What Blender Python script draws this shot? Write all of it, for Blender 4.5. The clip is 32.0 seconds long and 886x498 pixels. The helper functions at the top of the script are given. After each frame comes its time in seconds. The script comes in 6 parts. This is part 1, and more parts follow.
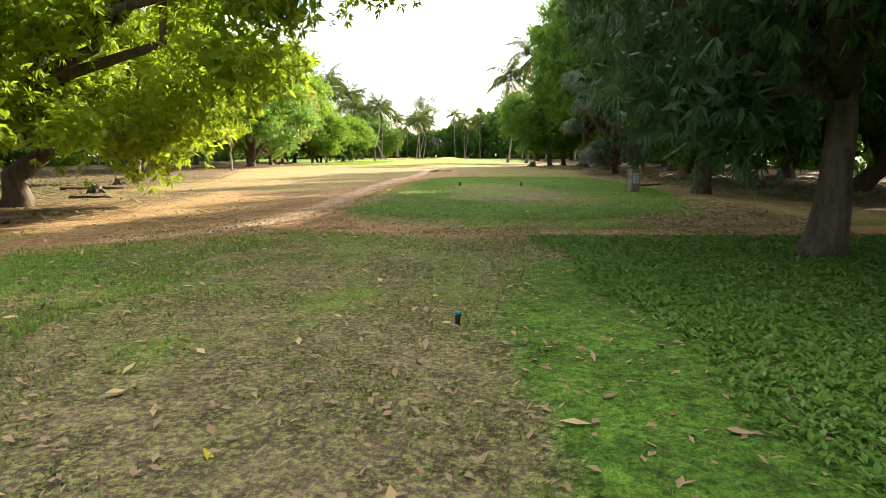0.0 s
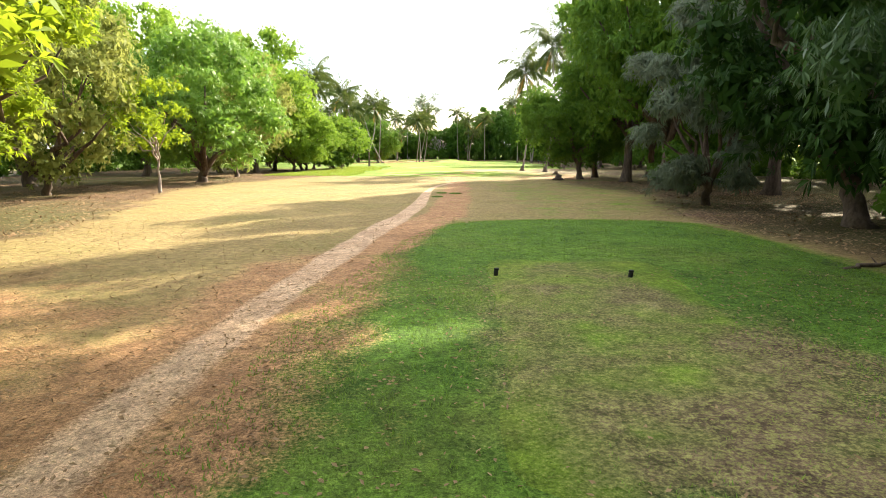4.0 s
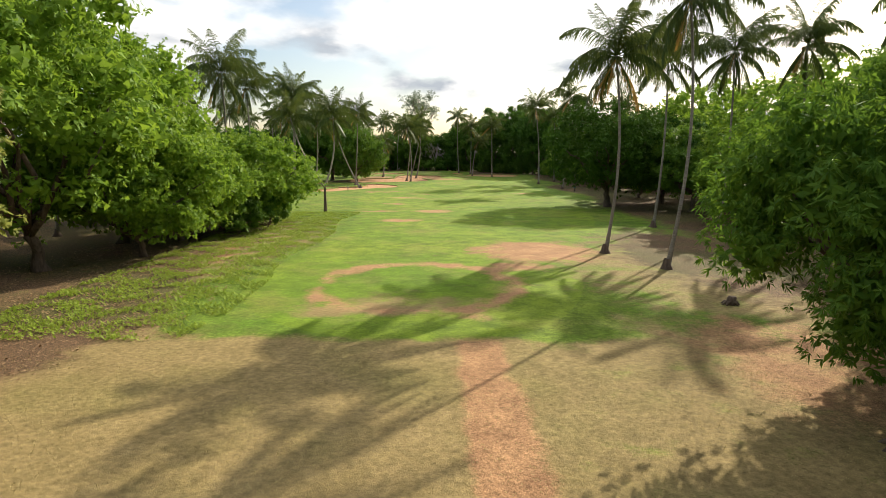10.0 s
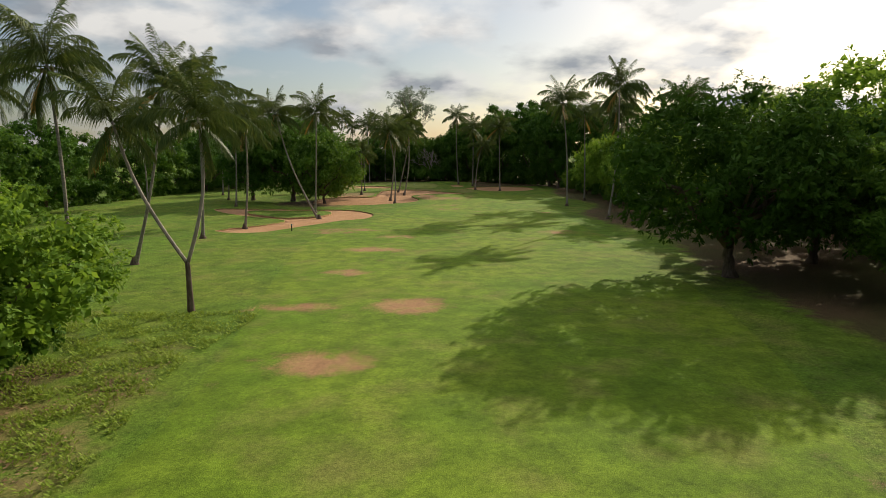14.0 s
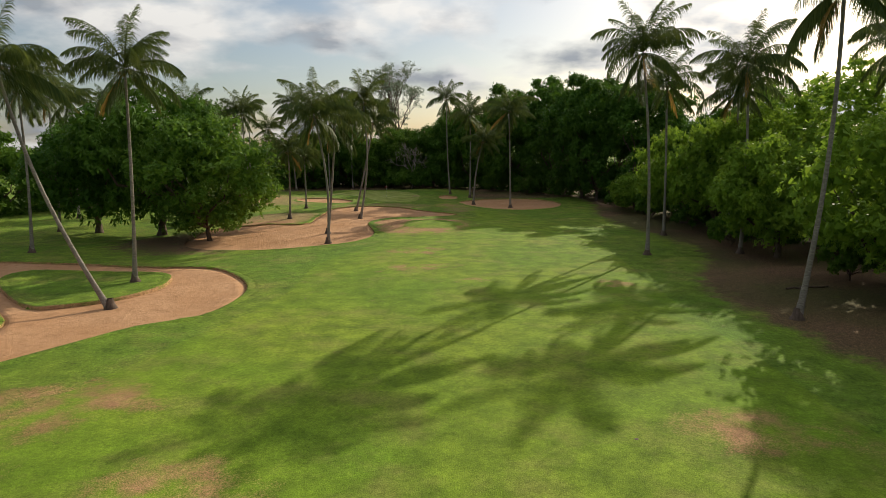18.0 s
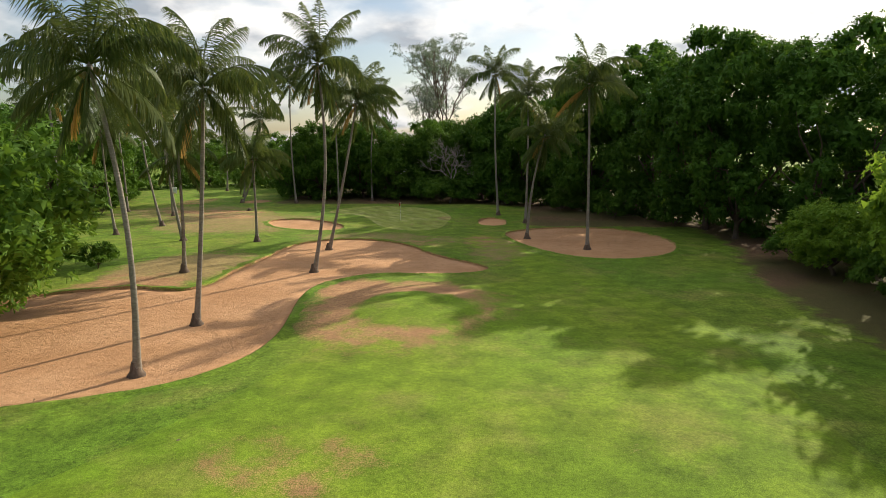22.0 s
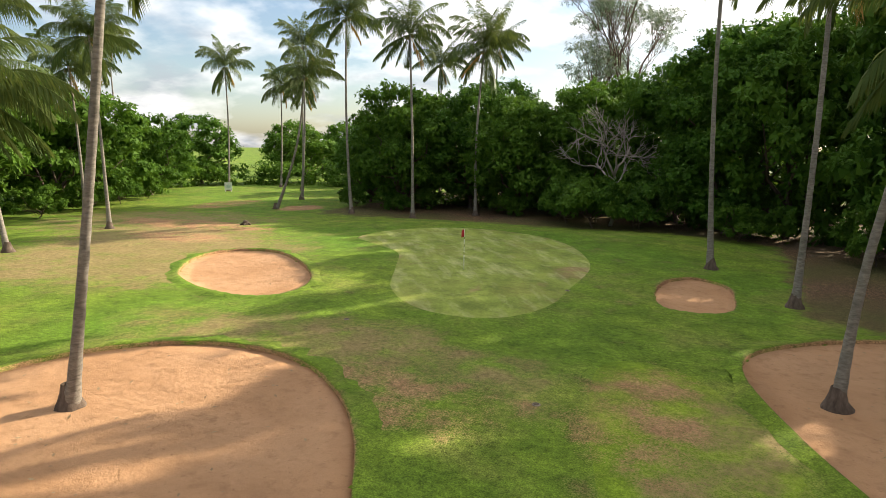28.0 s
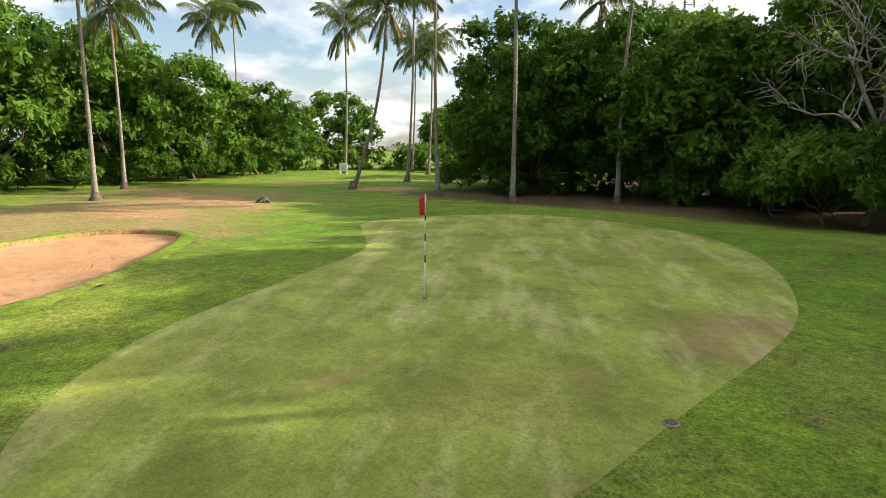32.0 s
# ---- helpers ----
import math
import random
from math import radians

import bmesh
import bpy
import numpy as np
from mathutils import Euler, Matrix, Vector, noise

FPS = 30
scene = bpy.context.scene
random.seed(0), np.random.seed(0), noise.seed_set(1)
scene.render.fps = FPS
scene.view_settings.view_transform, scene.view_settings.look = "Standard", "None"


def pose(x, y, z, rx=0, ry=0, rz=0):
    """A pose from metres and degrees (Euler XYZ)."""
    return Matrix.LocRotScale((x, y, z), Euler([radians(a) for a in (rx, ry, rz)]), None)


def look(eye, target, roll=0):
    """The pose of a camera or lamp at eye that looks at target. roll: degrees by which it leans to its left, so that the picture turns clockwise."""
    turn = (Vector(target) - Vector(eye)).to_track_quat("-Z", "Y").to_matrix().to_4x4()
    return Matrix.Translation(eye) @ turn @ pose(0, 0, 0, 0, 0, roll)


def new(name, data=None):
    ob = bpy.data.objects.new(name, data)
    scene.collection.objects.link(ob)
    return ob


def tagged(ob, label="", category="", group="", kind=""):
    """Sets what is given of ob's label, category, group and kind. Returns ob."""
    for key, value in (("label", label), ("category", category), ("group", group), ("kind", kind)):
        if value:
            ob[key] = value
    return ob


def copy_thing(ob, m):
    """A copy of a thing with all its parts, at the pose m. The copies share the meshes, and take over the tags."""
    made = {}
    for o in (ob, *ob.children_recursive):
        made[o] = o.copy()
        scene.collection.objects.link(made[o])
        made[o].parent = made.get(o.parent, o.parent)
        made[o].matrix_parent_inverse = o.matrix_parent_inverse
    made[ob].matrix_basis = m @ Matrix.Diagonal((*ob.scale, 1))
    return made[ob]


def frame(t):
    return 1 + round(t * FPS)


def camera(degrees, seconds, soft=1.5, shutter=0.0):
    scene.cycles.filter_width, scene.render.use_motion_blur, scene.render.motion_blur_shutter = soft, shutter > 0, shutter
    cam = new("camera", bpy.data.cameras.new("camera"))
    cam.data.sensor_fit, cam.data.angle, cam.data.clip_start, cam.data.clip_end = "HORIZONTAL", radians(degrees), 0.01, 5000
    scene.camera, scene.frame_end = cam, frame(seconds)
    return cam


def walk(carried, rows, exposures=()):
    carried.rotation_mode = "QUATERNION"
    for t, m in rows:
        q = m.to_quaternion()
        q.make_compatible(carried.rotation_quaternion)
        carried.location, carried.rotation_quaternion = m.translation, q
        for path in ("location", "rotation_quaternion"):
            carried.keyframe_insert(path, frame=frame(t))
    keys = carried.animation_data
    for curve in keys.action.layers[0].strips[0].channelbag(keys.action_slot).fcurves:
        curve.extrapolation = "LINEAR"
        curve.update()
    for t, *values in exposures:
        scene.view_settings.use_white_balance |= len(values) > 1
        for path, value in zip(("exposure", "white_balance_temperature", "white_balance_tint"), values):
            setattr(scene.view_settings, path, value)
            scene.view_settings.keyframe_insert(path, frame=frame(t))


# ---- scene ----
EXPOSURES = [(0.0, 2.05), (3.5, 2.12), (6.0, 1.3), (8.0, 1.0), (10.0, 0.7), (12.0, 0.26), (15.0, -0.12), (18.0, 0.02), (20.0, 0.26), (22.0, 0.48), (25.0, 0.82), (28.0, 1.06), (30.0, 1.16), (32.0, 1.17)]
cam = camera(71.5, 32.0, 0.85)
PATH = [
    (0, (0.74, 3.32, 1.54), (0.733, 5.296, 1.239), -0.10),
    (0.5, (0.72, 4.56, 1.59), (0.713, 6.538, 1.287), -0.06),
    (1, (0.67, 5.91, 1.62), (0.656, 7.889, 1.318), -0.06),
    (1.5, (0.61, 7.38, 1.65), (0.603, 9.356, 1.345), -0.08),
    (2, (0.52, 8.92, 1.68), (0.512, 10.897, 1.373), -0.10),
    (2.5, (0.45, 10.68, 1.73), (0.443, 12.660, 1.428), -0.13),
    (3, (0.35, 12.37, 1.81), (0.345, 14.346, 1.506), -0.14),
    (3.5, (0.44, 14.52, 2.17), (0.429, 16.497, 1.867), -0.10),
    (5.5, (0.05, 28.01, 3.98), (0.048, 29.982, 3.669), 0.20),
    (6, (0.01, 31.03, 4.48), (0.014, 33.004, 4.173), 0.30),
    (6.5, (-0.04, 34.30, 4.97), (-0.038, 36.278, 4.654), 0.39),
    (7, (-0.09, 37.80, 5.33), (-0.093, 39.774, 5.013), 0.43),
    (7.5, (-0.24, 41.53, 5.70), (-0.243, 43.509, 5.390), 0.42),
    (8, (-0.39, 45.46, 6.05), (-0.386, 47.435, 5.740), 0.38),
    (8.5, (-0.29, 49.57, 6.26), (-0.286, 51.546, 5.953), 0.33),
    (9, (-0.39, 53.69, 6.61), (-0.389, 55.665, 6.302), 0.29),
    (9.5, (-0.43, 57.32, 6.91), (-0.424, 59.299, 6.598), 0.25),
    (10, (-0.41, 60.55, 7.19), (-0.405, 62.525, 6.876), 0.21),
    (10.5, (-0.38, 63.89, 7.44), (-0.380, 65.863, 7.124), 0.15),
    (11, (-0.33, 67.81, 7.77), (-0.332, 69.780, 7.454), 0.04),
    (11.5, (-0.26, 72.20, 8.00), (-0.257, 74.177, 7.687), -0.08),
    (12, (-0.17, 76.73, 8.28), (-0.168, 78.704, 7.970), -0.14),
    (12.5, (0.08, 81.38, 8.45), (0.076, 83.354, 8.135), -0.19),
    (13, (0.20, 86.20, 8.59), (0.205, 88.174, 8.285), -0.26),
    (13.5, (0.37, 91.20, 8.90), (0.374, 93.174, 8.585), -0.38),
    (14, (0.60, 96.49, 9.17), (0.603, 98.466, 8.854), -0.51),
    (14.5, (0.78, 101.86, 9.23), (0.783, 103.839, 8.917), -0.60),
    (16.5, (2.74, 124.53, 9.61), (2.722, 126.499, 9.274), -0.80),
    (17, (3.13, 130.89, 9.67), (3.105, 132.858, 9.335), -0.83),
    (17.5, (3.45, 137.48, 9.60), (3.437, 139.449, 9.264), -0.79),
    (18, (3.73, 144.38, 9.45), (3.728, 146.354, 9.116), -0.74),
    (18.5, (4.46, 150.68, 9.47), (4.448, 152.650, 9.141), -0.72),
    (19, (5.23, 156.14, 9.35), (5.206, 158.114, 9.017), -0.72),
    (19.5, (6.00, 161.36, 9.36), (5.965, 163.336, 9.028), -0.71),
    (20, (6.60, 166.11, 9.36), (6.544, 168.078, 9.021), -0.70),
    (20.5, (7.18, 170.51, 9.34), (7.086, 172.482, 9.006), -0.62),
    (21, (7.52, 174.60, 9.52), (7.387, 176.571, 9.173), -0.49),
    (21.5, (7.80, 178.32, 9.45), (7.617, 180.287, 9.105), -0.39),
    (22, (7.96, 181.82, 9.39), (7.711, 183.776, 9.051), -0.36),
    (22.5, (8.08, 184.93, 9.25), (7.765, 186.870, 8.909), -0.38),
    (23, (8.34, 187.92, 9.15), (7.983, 189.857, 8.806), -0.39),
    (23.5, (8.83, 190.97, 9.10), (8.433, 192.906, 8.759), -0.36),
    (24, (9.31, 194.00, 8.94), (8.872, 195.919, 8.608), -0.28),
    (24.5, (9.62, 197.38, 8.65), (9.113, 199.288, 8.316), -0.14),
    (25, (9.53, 201.43, 8.37), (8.985, 203.329, 8.050), 0.04),
    (25.5, (9.29, 205.79, 8.25), (8.696, 207.673, 7.926), 0.20),
    (27.5, (6.72, 221.34, 6.99), (5.929, 223.146, 6.664), 0.40),
    (28, (5.60, 225.15, 6.56), (4.776, 226.942, 6.235), 0.49),
    (28.5, (4.39, 229.21, 6.09), (3.540, 230.986, 5.766), 0.56),
    (29, (3.24, 233.31, 5.64), (2.346, 235.075, 5.325), 0.59),
    (29.5, (2.20, 236.98, 5.31), (1.258, 238.717, 4.994), 0.61),
    (30, (1.64, 239.44, 4.83), (0.606, 241.131, 4.513), 0.62),
    (30.5, (1.51, 241.07, 4.26), (0.397, 242.708, 3.949), 0.64),
    (31, (1.54, 242.33, 3.91), (0.341, 243.901, 3.594), 0.62),
    (31.5, (1.79, 243.67, 3.68), (0.505, 245.167, 3.357), 0.61),
    (32, (2.17, 245.13, 3.40), (0.805, 246.557, 3.078), 0.60),
]
walk(cam, [(t, look(eye, target, roll)) for t, eye, target, roll in PATH], EXPOSURES)

# ---- world and sun ----
SUN_AZ, SUN_EL = radians(35.3), radians(25.8)   # the sun stands ahead and to the right of the hole
world = bpy.data.worlds.new("sky")
scene.world = world
world.use_nodes = True


def nd(nt, kind, out=0, **sets):
    """A node; sets: attributes, or inputs as i0=..., i_Name=... (a socket or a value)."""
    n = nt.nodes.new(kind)
    for key, v in sets.items():
        if key[0] == "i" and (key[1:].isdigit() or key[1] == "_"):
            sock = n.inputs[int(key[1:])] if key[1:].isdigit() else n.inputs[key[2:].replace("_", " ")]
            if isinstance(v, bpy.types.NodeSocket):
                nt.links.new(v, sock)
            else:
                sock.default_value = v
        else:
            setattr(n, key, v)
    return n.outputs[out]


def maths(nt, op, a, b=0.0, clamp=False):
    return nd(nt, "ShaderNodeMath", operation=op, use_clamp=clamp, i0=a, i1=b)


def mixed(nt, fac, a, b, blend="MIX"):
    n = nt.nodes.new("ShaderNodeMix")
    n.data_type, n.blend_type, n.clamp_factor = "RGBA", blend, True
    for sock, v in ((n.inputs["Factor"], fac), (n.inputs[6], a), (n.inputs[7], b)):
        if isinstance(v, bpy.types.NodeSocket):
            nt.links.new(v, sock)
        else:
            sock.default_value = v if not isinstance(v, tuple) or len(v) == 4 else (*v, 1.0)
    return n.outputs[2]


def ramp(nt, fac, *stops):
    n = nt.nodes.new("ShaderNodeValToRGB")
    while len(n.color_ramp.elements) < len(stops):
        n.color_ramp.elements.new(0.5)
    for e, (p, c) in zip(n.color_ramp.elements, stops):
        e.position, e.color = p, (*c, 1.0) if isinstance(c, tuple) else (c, c, c, 1.0)
    nt.links.new(fac, n.inputs[0])
    return n.outputs[0]


def noise_at(nt, vec, scale, detail=4.0, rough=0.55, out=0):
    return nd(nt, "ShaderNodeTexNoise", out=out, i_Vector=vec, i_Scale=scale, i_Detail=detail, i_Roughness=rough)


nt = world.node_tree
nt.nodes.clear()
sky = nd(nt, "ShaderNodeTexSky", sky_type="NISHITA", sun_disc=False, sun_elevation=SUN_EL, sun_rotation=SUN_AZ, dust_density=1.5, air_density=1.0)
sky = mixed(nt, 1.0, sky, (0.1, 0.1, 0.1), "MULTIPLY")
way = nd(nt, "ShaderNodeTexCoord", out=0)
sep = nt.nodes.new("ShaderNodeSeparateXYZ")
nt.links.new(way, sep.inputs[0])
lift = maths(nt, "ADD", maths(nt, "MAXIMUM", sep.outputs[2], 0.0), 0.3)
flat = nt.nodes.new("ShaderNodeCombineXYZ")
nt.links.new(maths(nt, "DIVIDE", sep.outputs[0], lift), flat.inputs[0])
nt.links.new(maths(nt, "DIVIDE", sep.outputs[1], lift), flat.inputs[1])
cover = noise_at(nt, flat.outputs[0], 1.9, 9.0, 0.5)
body = noise_at(nt, flat.outputs[0], 3.4, 7.0, 0.5)
mask = ramp(nt, cover, (0.44, 0.0), (0.59, 1.0))
tint = ramp(nt, body, (0.36, (0.40, 0.43, 0.47)), (0.46, (0.70, 0.70, 0.70)), (0.57, (0.95, 0.93, 0.89)))
toward = nd(nt, "ShaderNodeVectorMath", out=1, operation="DOT_PRODUCT", i0=way, i1=(math.sin(SUN_AZ) * math.cos(SUN_EL), math.cos(SUN_AZ) * math.cos(SUN_EL), math.sin(SUN_EL)))
glow = maths(nt, "ADD", maths(nt, "MULTIPLY", toward, 0.28), 0.66)      # clouds are brighter towards the sun and overhead
glow = maths(nt, "ADD", glow, maths(nt, "MULTIPLY", maths(nt, "MAXIMUM", sep.outputs[2], 0.0), 1.1))
tint = nd(nt, "ShaderNodeVectorMath", operation="SCALE", i0=tint, i_Scale=glow)
total = mixed(nt, mask, sky, tint)
back = nt.nodes.new("ShaderNodeBackground")
nt.links.new(total, back.inputs[0])
back.inputs[1].default_value = 0.86
out = nt.nodes.new("ShaderNodeOutputWorld")
nt.links.new(back.outputs[0], out.inputs[0])

lamp = bpy.data.lights.new("sun", "SUN")
lamp.energy, lamp.angle, lamp.color = 5.0, radians(0.6), (1.0, 0.90, 0.70)
sun = new("sun", lamp)
to_sun = Vector((math.sin(SUN_AZ) * math.cos(SUN_EL), math.cos(SUN_AZ) * math.cos(SUN_EL), math.sin(SUN_EL)))
sun.matrix_world = look(to_sun * 300, (0, 0, 0))


# ---- materials ----
def material(name):
    m = bpy.data.materials.new(name)
    m.use_nodes = True
    m.node_tree.nodes.clear()
    return m, m.node_tree


def finish(t, color, rough=0.9, height=None, strength=0.3, distance=0.02, metal=0.0, spec=0.3):
    b = t.nodes.new("ShaderNodeBsdfPrincipled")
    for key, v in (("Base Color", color), ("Roughness", rough), ("Metallic", metal), ("Specular IOR Level", spec)):
        if isinstance(v, bpy.types.NodeSocket):
            t.links.new(v, b.inputs[key])
        else:
            b.inputs[key].default_value = (*v, 1.0) if isinstance(v, tuple) else v
    if height is not None:
        bump = t.nodes.new("ShaderNodeBump")
        bump.inputs["Strength"].default_value, bump.inputs["Distance"].default_value = strength, distance
        t.links.new(height, bump.inputs["Height"])
        t.links.new(bump.outputs[0], b.inputs["Normal"])
    o = t.nodes.new("ShaderNodeOutputMaterial")
    t.links.new(b.outputs[0], o.inputs[0])
    return b


def place(t):
    return nd(t, "ShaderNodeNewGeometry", out=0)


def turf(name, lush, pale, stripe=0.0, parched=0.55, grain=1.0):
    """Mown or rough grass that gives way to dry straw, red earth and leaf litter where the ground's own masks say."""
    m, t = material(name)
    p = place(t)
    big, mid, fine = noise_at(t, p, 0.09, 3.0), noise_at(t, p, 0.9, 4.0), noise_at(t, p, 22.0, 3.0, 0.7)
    speck = noise_at(t, p, 75.0, 2.0, 0.6)
    grass = mixed(t, ramp(t, big, (0.35, 0.0), (0.65, 1.0)), lush, pale)
    grass = mixed(t, ramp(t, mid, (0.3, 0.0), (0.75, 0.85)), grass, tuple(0.45 * v for v in lush))
    straw = mixed(t, ramp(t, mid, (0.3, 0.0), (0.7, 1.0)), (0.36, 0.262, 0.115), (0.262, 0.192, 0.078))
    straw = mixed(t, ramp(t, noise_at(t, p, 0.2, 4.0, 0.6), (0.48, 0.0), (0.72, 0.55)), straw, (0.23, 0.21, 0.06))
    grass = mixed(t, ramp(t, noise_at(t, p, 0.28, 5.0, 0.65), (0.5, 0.0), (0.72, parched)), grass, (0.24, 0.215, 0.06))
    straw = mixed(t, ramp(t, fine, (0.44, 0.0), (0.64, 0.7)), straw, (0.13, 0.10, 0.042))
    earth = mixed(t, ramp(t, mid, (0.3, 0.0), (0.7, 1.0)), (0.44, 0.25, 0.125), (0.29, 0.158, 0.08))
    leaf = mixed(t, ramp(t, fine, (0.4, 0.0), (0.62, 1.0)), (0.06, 0.04, 0.022), (0.21, 0.125, 0.07))
    leaf = mixed(t, ramp(t, big, (0.4, 0.0), (0.6, 0.6)), leaf, (0.07, 0.085, 0.02))
    ragged = maths(t, "ADD", maths(t, "MULTIPLY", maths(t, "SUBTRACT", mid, 0.5), 0.9), maths(t, "MULTIPLY", maths(t, "SUBTRACT", fine, 0.5), 0.9))
    ragged = maths(t, "ADD", ragged, maths(t, "MULTIPLY", maths(t, "SUBTRACT", noise_at(t, p, 0.42, 3.0, 0.6), 0.5), 0.8))
    spots_ = noise_at(t, p, 3.2, 5.0, 0.7)
    bare = mixed(t, ramp(t, spots_, (0.42, 0.0), (0.60, 1.0)), (0.20, 0.14, 0.085), (0.105, 0.072, 0.044))
    bare = mixed(t, ramp(t, fine, (0.46, 0.0), (0.58, 0.8)), bare, (0.20, 0.20, 0.06))
    for key, tone in (("dry", straw), ("worn", bare), ("dirt", earth), ("litter", leaf)):
        a = nd(t, "ShaderNodeAttribute", out=2, attribute_name=key)
        grass = mixed(t, ramp(t, maths(t, "ADD", a, ragged), (0.32, 0.0), (0.68, 1.0)), grass, tone)
    trod = mixed(t, ramp(t, mid, (0.35, 0.0), (0.65, 1.0)), (0.56, 0.385, 0.25), (0.45, 0.295, 0.185))
    a = nd(t, "ShaderNodeAttribute", out=2, attribute_name="sand")
    grass = mixed(t, ramp(t, maths(t, "ADD", a, maths(t, "MULTIPLY", ragged, 0.45)), (0.34, 0.0), (0.6, 1.0)), grass, trod)
    if stripe:
        tilt = t.nodes.new("ShaderNodeMapping")
        tilt.inputs["Scale"].default_value = (1.7, 0.42, 1)
        swing = t.nodes.new("ShaderNodeMapping")
        swing.inputs["Rotation"].default_value = (0, 0, -0.66)
        t.links.new(p, swing.inputs[0])
        t.links.new(swing.outputs[0], tilt.inputs[0])
        scuff = noise_at(t, tilt.outputs[0], 0.9, 5.0, 0.6)
        grass = mixed(t, ramp(t, scuff, (0.50, 0.0), (0.70, stripe)), grass, (0.48, 0.45, 0.22))
        mown = nd(t, "ShaderNodeTexWave", out=1, i_Vector=swing.outputs[0], i_Scale=0.16, i_Distortion=1.5, i_Detail=2.0, i_Detail_Scale=0.3)
        grass = mixed(t, 0.5, grass, ramp(t, mown, (0.25, 0.88), (0.75, 1.1)), "MULTIPLY")
    shade = ramp(t, fine, (0.3, 0.5), (0.5, 1.0), (0.72, 1.45))
    grass = mixed(t, grain, grass, shade, "MULTIPLY")
    coarse = noise_at(t, p, 5.5, 3.0, 0.65)
    grass = mixed(t, 0.3 if stripe else 0.8 * grain, grass, ramp(t, coarse, (0.3, 0.5), (0.5, 1.0), (0.70, 1.5)), "MULTIPLY")
    grass = mixed(t, 0.8 * grain, grass, ramp(t, speck, (0.3, 0.5), (0.7, 1.4)), "MULTIPLY")
    finish(t, grass, 0.95, maths(t, "ADD", fine, maths(t, "MULTIPLY", speck, 0.5)), 0.7 * grain, 0.05, spec=0.15)
    return m


M_ROUGH = turf("rough_grass", (0.12, 0.215, 0.018), (0.185, 0.25, 0.026), grain=0.8)
M_FAIRWAY = turf("fairway_grass", (0.142, 0.24, 0.015), (0.215, 0.285, 0.024), grain=0.55)
M_GREEN = turf("putting_grass", (0.23, 0.285, 0.05), (0.285, 0.325, 0.066), 0.45, grain=0.4)
M_TEE = turf("tee_grass", (0.088, 0.185, 0.02), (0.13, 0.215, 0.028), 0.0, 0.4)


def sand_like(name, a, b, c):
    m, t = material(name)
    p = place(t)
    big, mid, fine = noise_at(t, p, 0.25, 4.0), noise_at(t, p, 2.2, 5.0, 0.65), noise_at(t, p, 40.0, 3.0, 0.7)
    col = mixed(t, ramp(t, big, (0.35, 0.0), (0.65, 1.0)), a, b)
    col = mixed(t, ramp(t, mid, (0.52, 0.0), (0.72, 0.7)), col, c)
    col = mixed(t, 0.6, col, ramp(t, fine, (0.3, 0.75), (0.7, 1.2)), "MULTIPLY")
    rake = noise_at(t, p, 1.1, 6.0, 0.7)
    clod = ramp(t, noise_at(t, p, 6.5, 4.0, 0.7), (0.60, 0.0), (0.72, 0.55))
    col = mixed(t, clod, col, tuple(0.55 * v for v in c))
    col = mixed(t, ramp(t, noise_at(t, p, 0.7, 5.0, 0.65), (0.5, 0.0), (0.7, 0.45)), col, c)
    finish(t, col, 0.95, maths(t, "ADD", maths(t, "ADD", maths(t, "MULTIPLY", mid, 2.0), fine), maths(t, "MULTIPLY", rake, 1.5)), 0.7, 0.08, spec=0.15)
    return m


M_SAND = sand_like("bunker_sand", (0.53, 0.305, 0.165), (0.46, 0.25, 0.125), (0.335, 0.175, 0.085))
M_PATH = sand_like("trodden_sand", (0.60, 0.43, 0.30), (0.50, 0.35, 0.24), (0.36, 0.23, 0.14))


def foliage(name, dark, light, glow, gloss=0.45, through_light=0.35, shine=0.16):
    m, t = material(name)
    r = nd(t, "ShaderNodeNewGeometry", out=8)
    one = nd(t, "ShaderNodeObjectInfo", out=5)
    p = place(t)
    patch = noise_at(t, p, 0.45, 3.0)
    col = mixed(t, r, dark, light)
    col = mixed(t, ramp(t, patch, (0.35, 0.0), (0.7, 0.6)), col, light)
    col = mixed(t, maths(t, "MULTIPLY", one, 0.35), col, glow)
    b = finish(t, col, gloss + 0.12, spec=shine)
    tr = t.nodes.new("ShaderNodeBsdfTranslucent")
    t.links.new(mixed(t, r, light, glow), tr.inputs[0])
    mx = t.nodes.new("ShaderNodeMixShader")
    mx.inputs[0].default_value = through_light
    t.links.new(b.outputs[0], mx.inputs[1])
    t.links.new(tr.outputs[0], mx.inputs[2])
    o = [n for n in t.nodes if n.type == "OUTPUT_MATERIAL"][0]
    t.links.new(mx.outputs[0], o.inputs[0])
    return m


M_LEAF_DARK = foliage("dark_leaves", (0.024, 0.066, 0.011), (0.066, 0.15, 0.018), (0.13, 0.23, 0.024), 0.5, 0.24, 0.1)
# mango leaves darkened in colour to stand for the deep shade by the tee
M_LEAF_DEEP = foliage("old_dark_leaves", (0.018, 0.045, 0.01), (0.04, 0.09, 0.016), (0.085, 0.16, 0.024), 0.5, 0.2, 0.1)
M_LEAF_TEE = foliage("long_mango_leaves", (0.03, 0.07, 0.022), (0.075, 0.145, 0.045), (0.13, 0.22, 0.06), 0.36, 0.3, 0.35)
# shaded copy of the mango leaves: the crown's backlit dark side is in the colour
M_LEAF_DOME = foliage("shaded_mango_leaves", (0.02, 0.05, 0.01), (0.05, 0.11, 0.014), (0.11, 0.2, 0.02), 0.55, 0.14, 0.06)
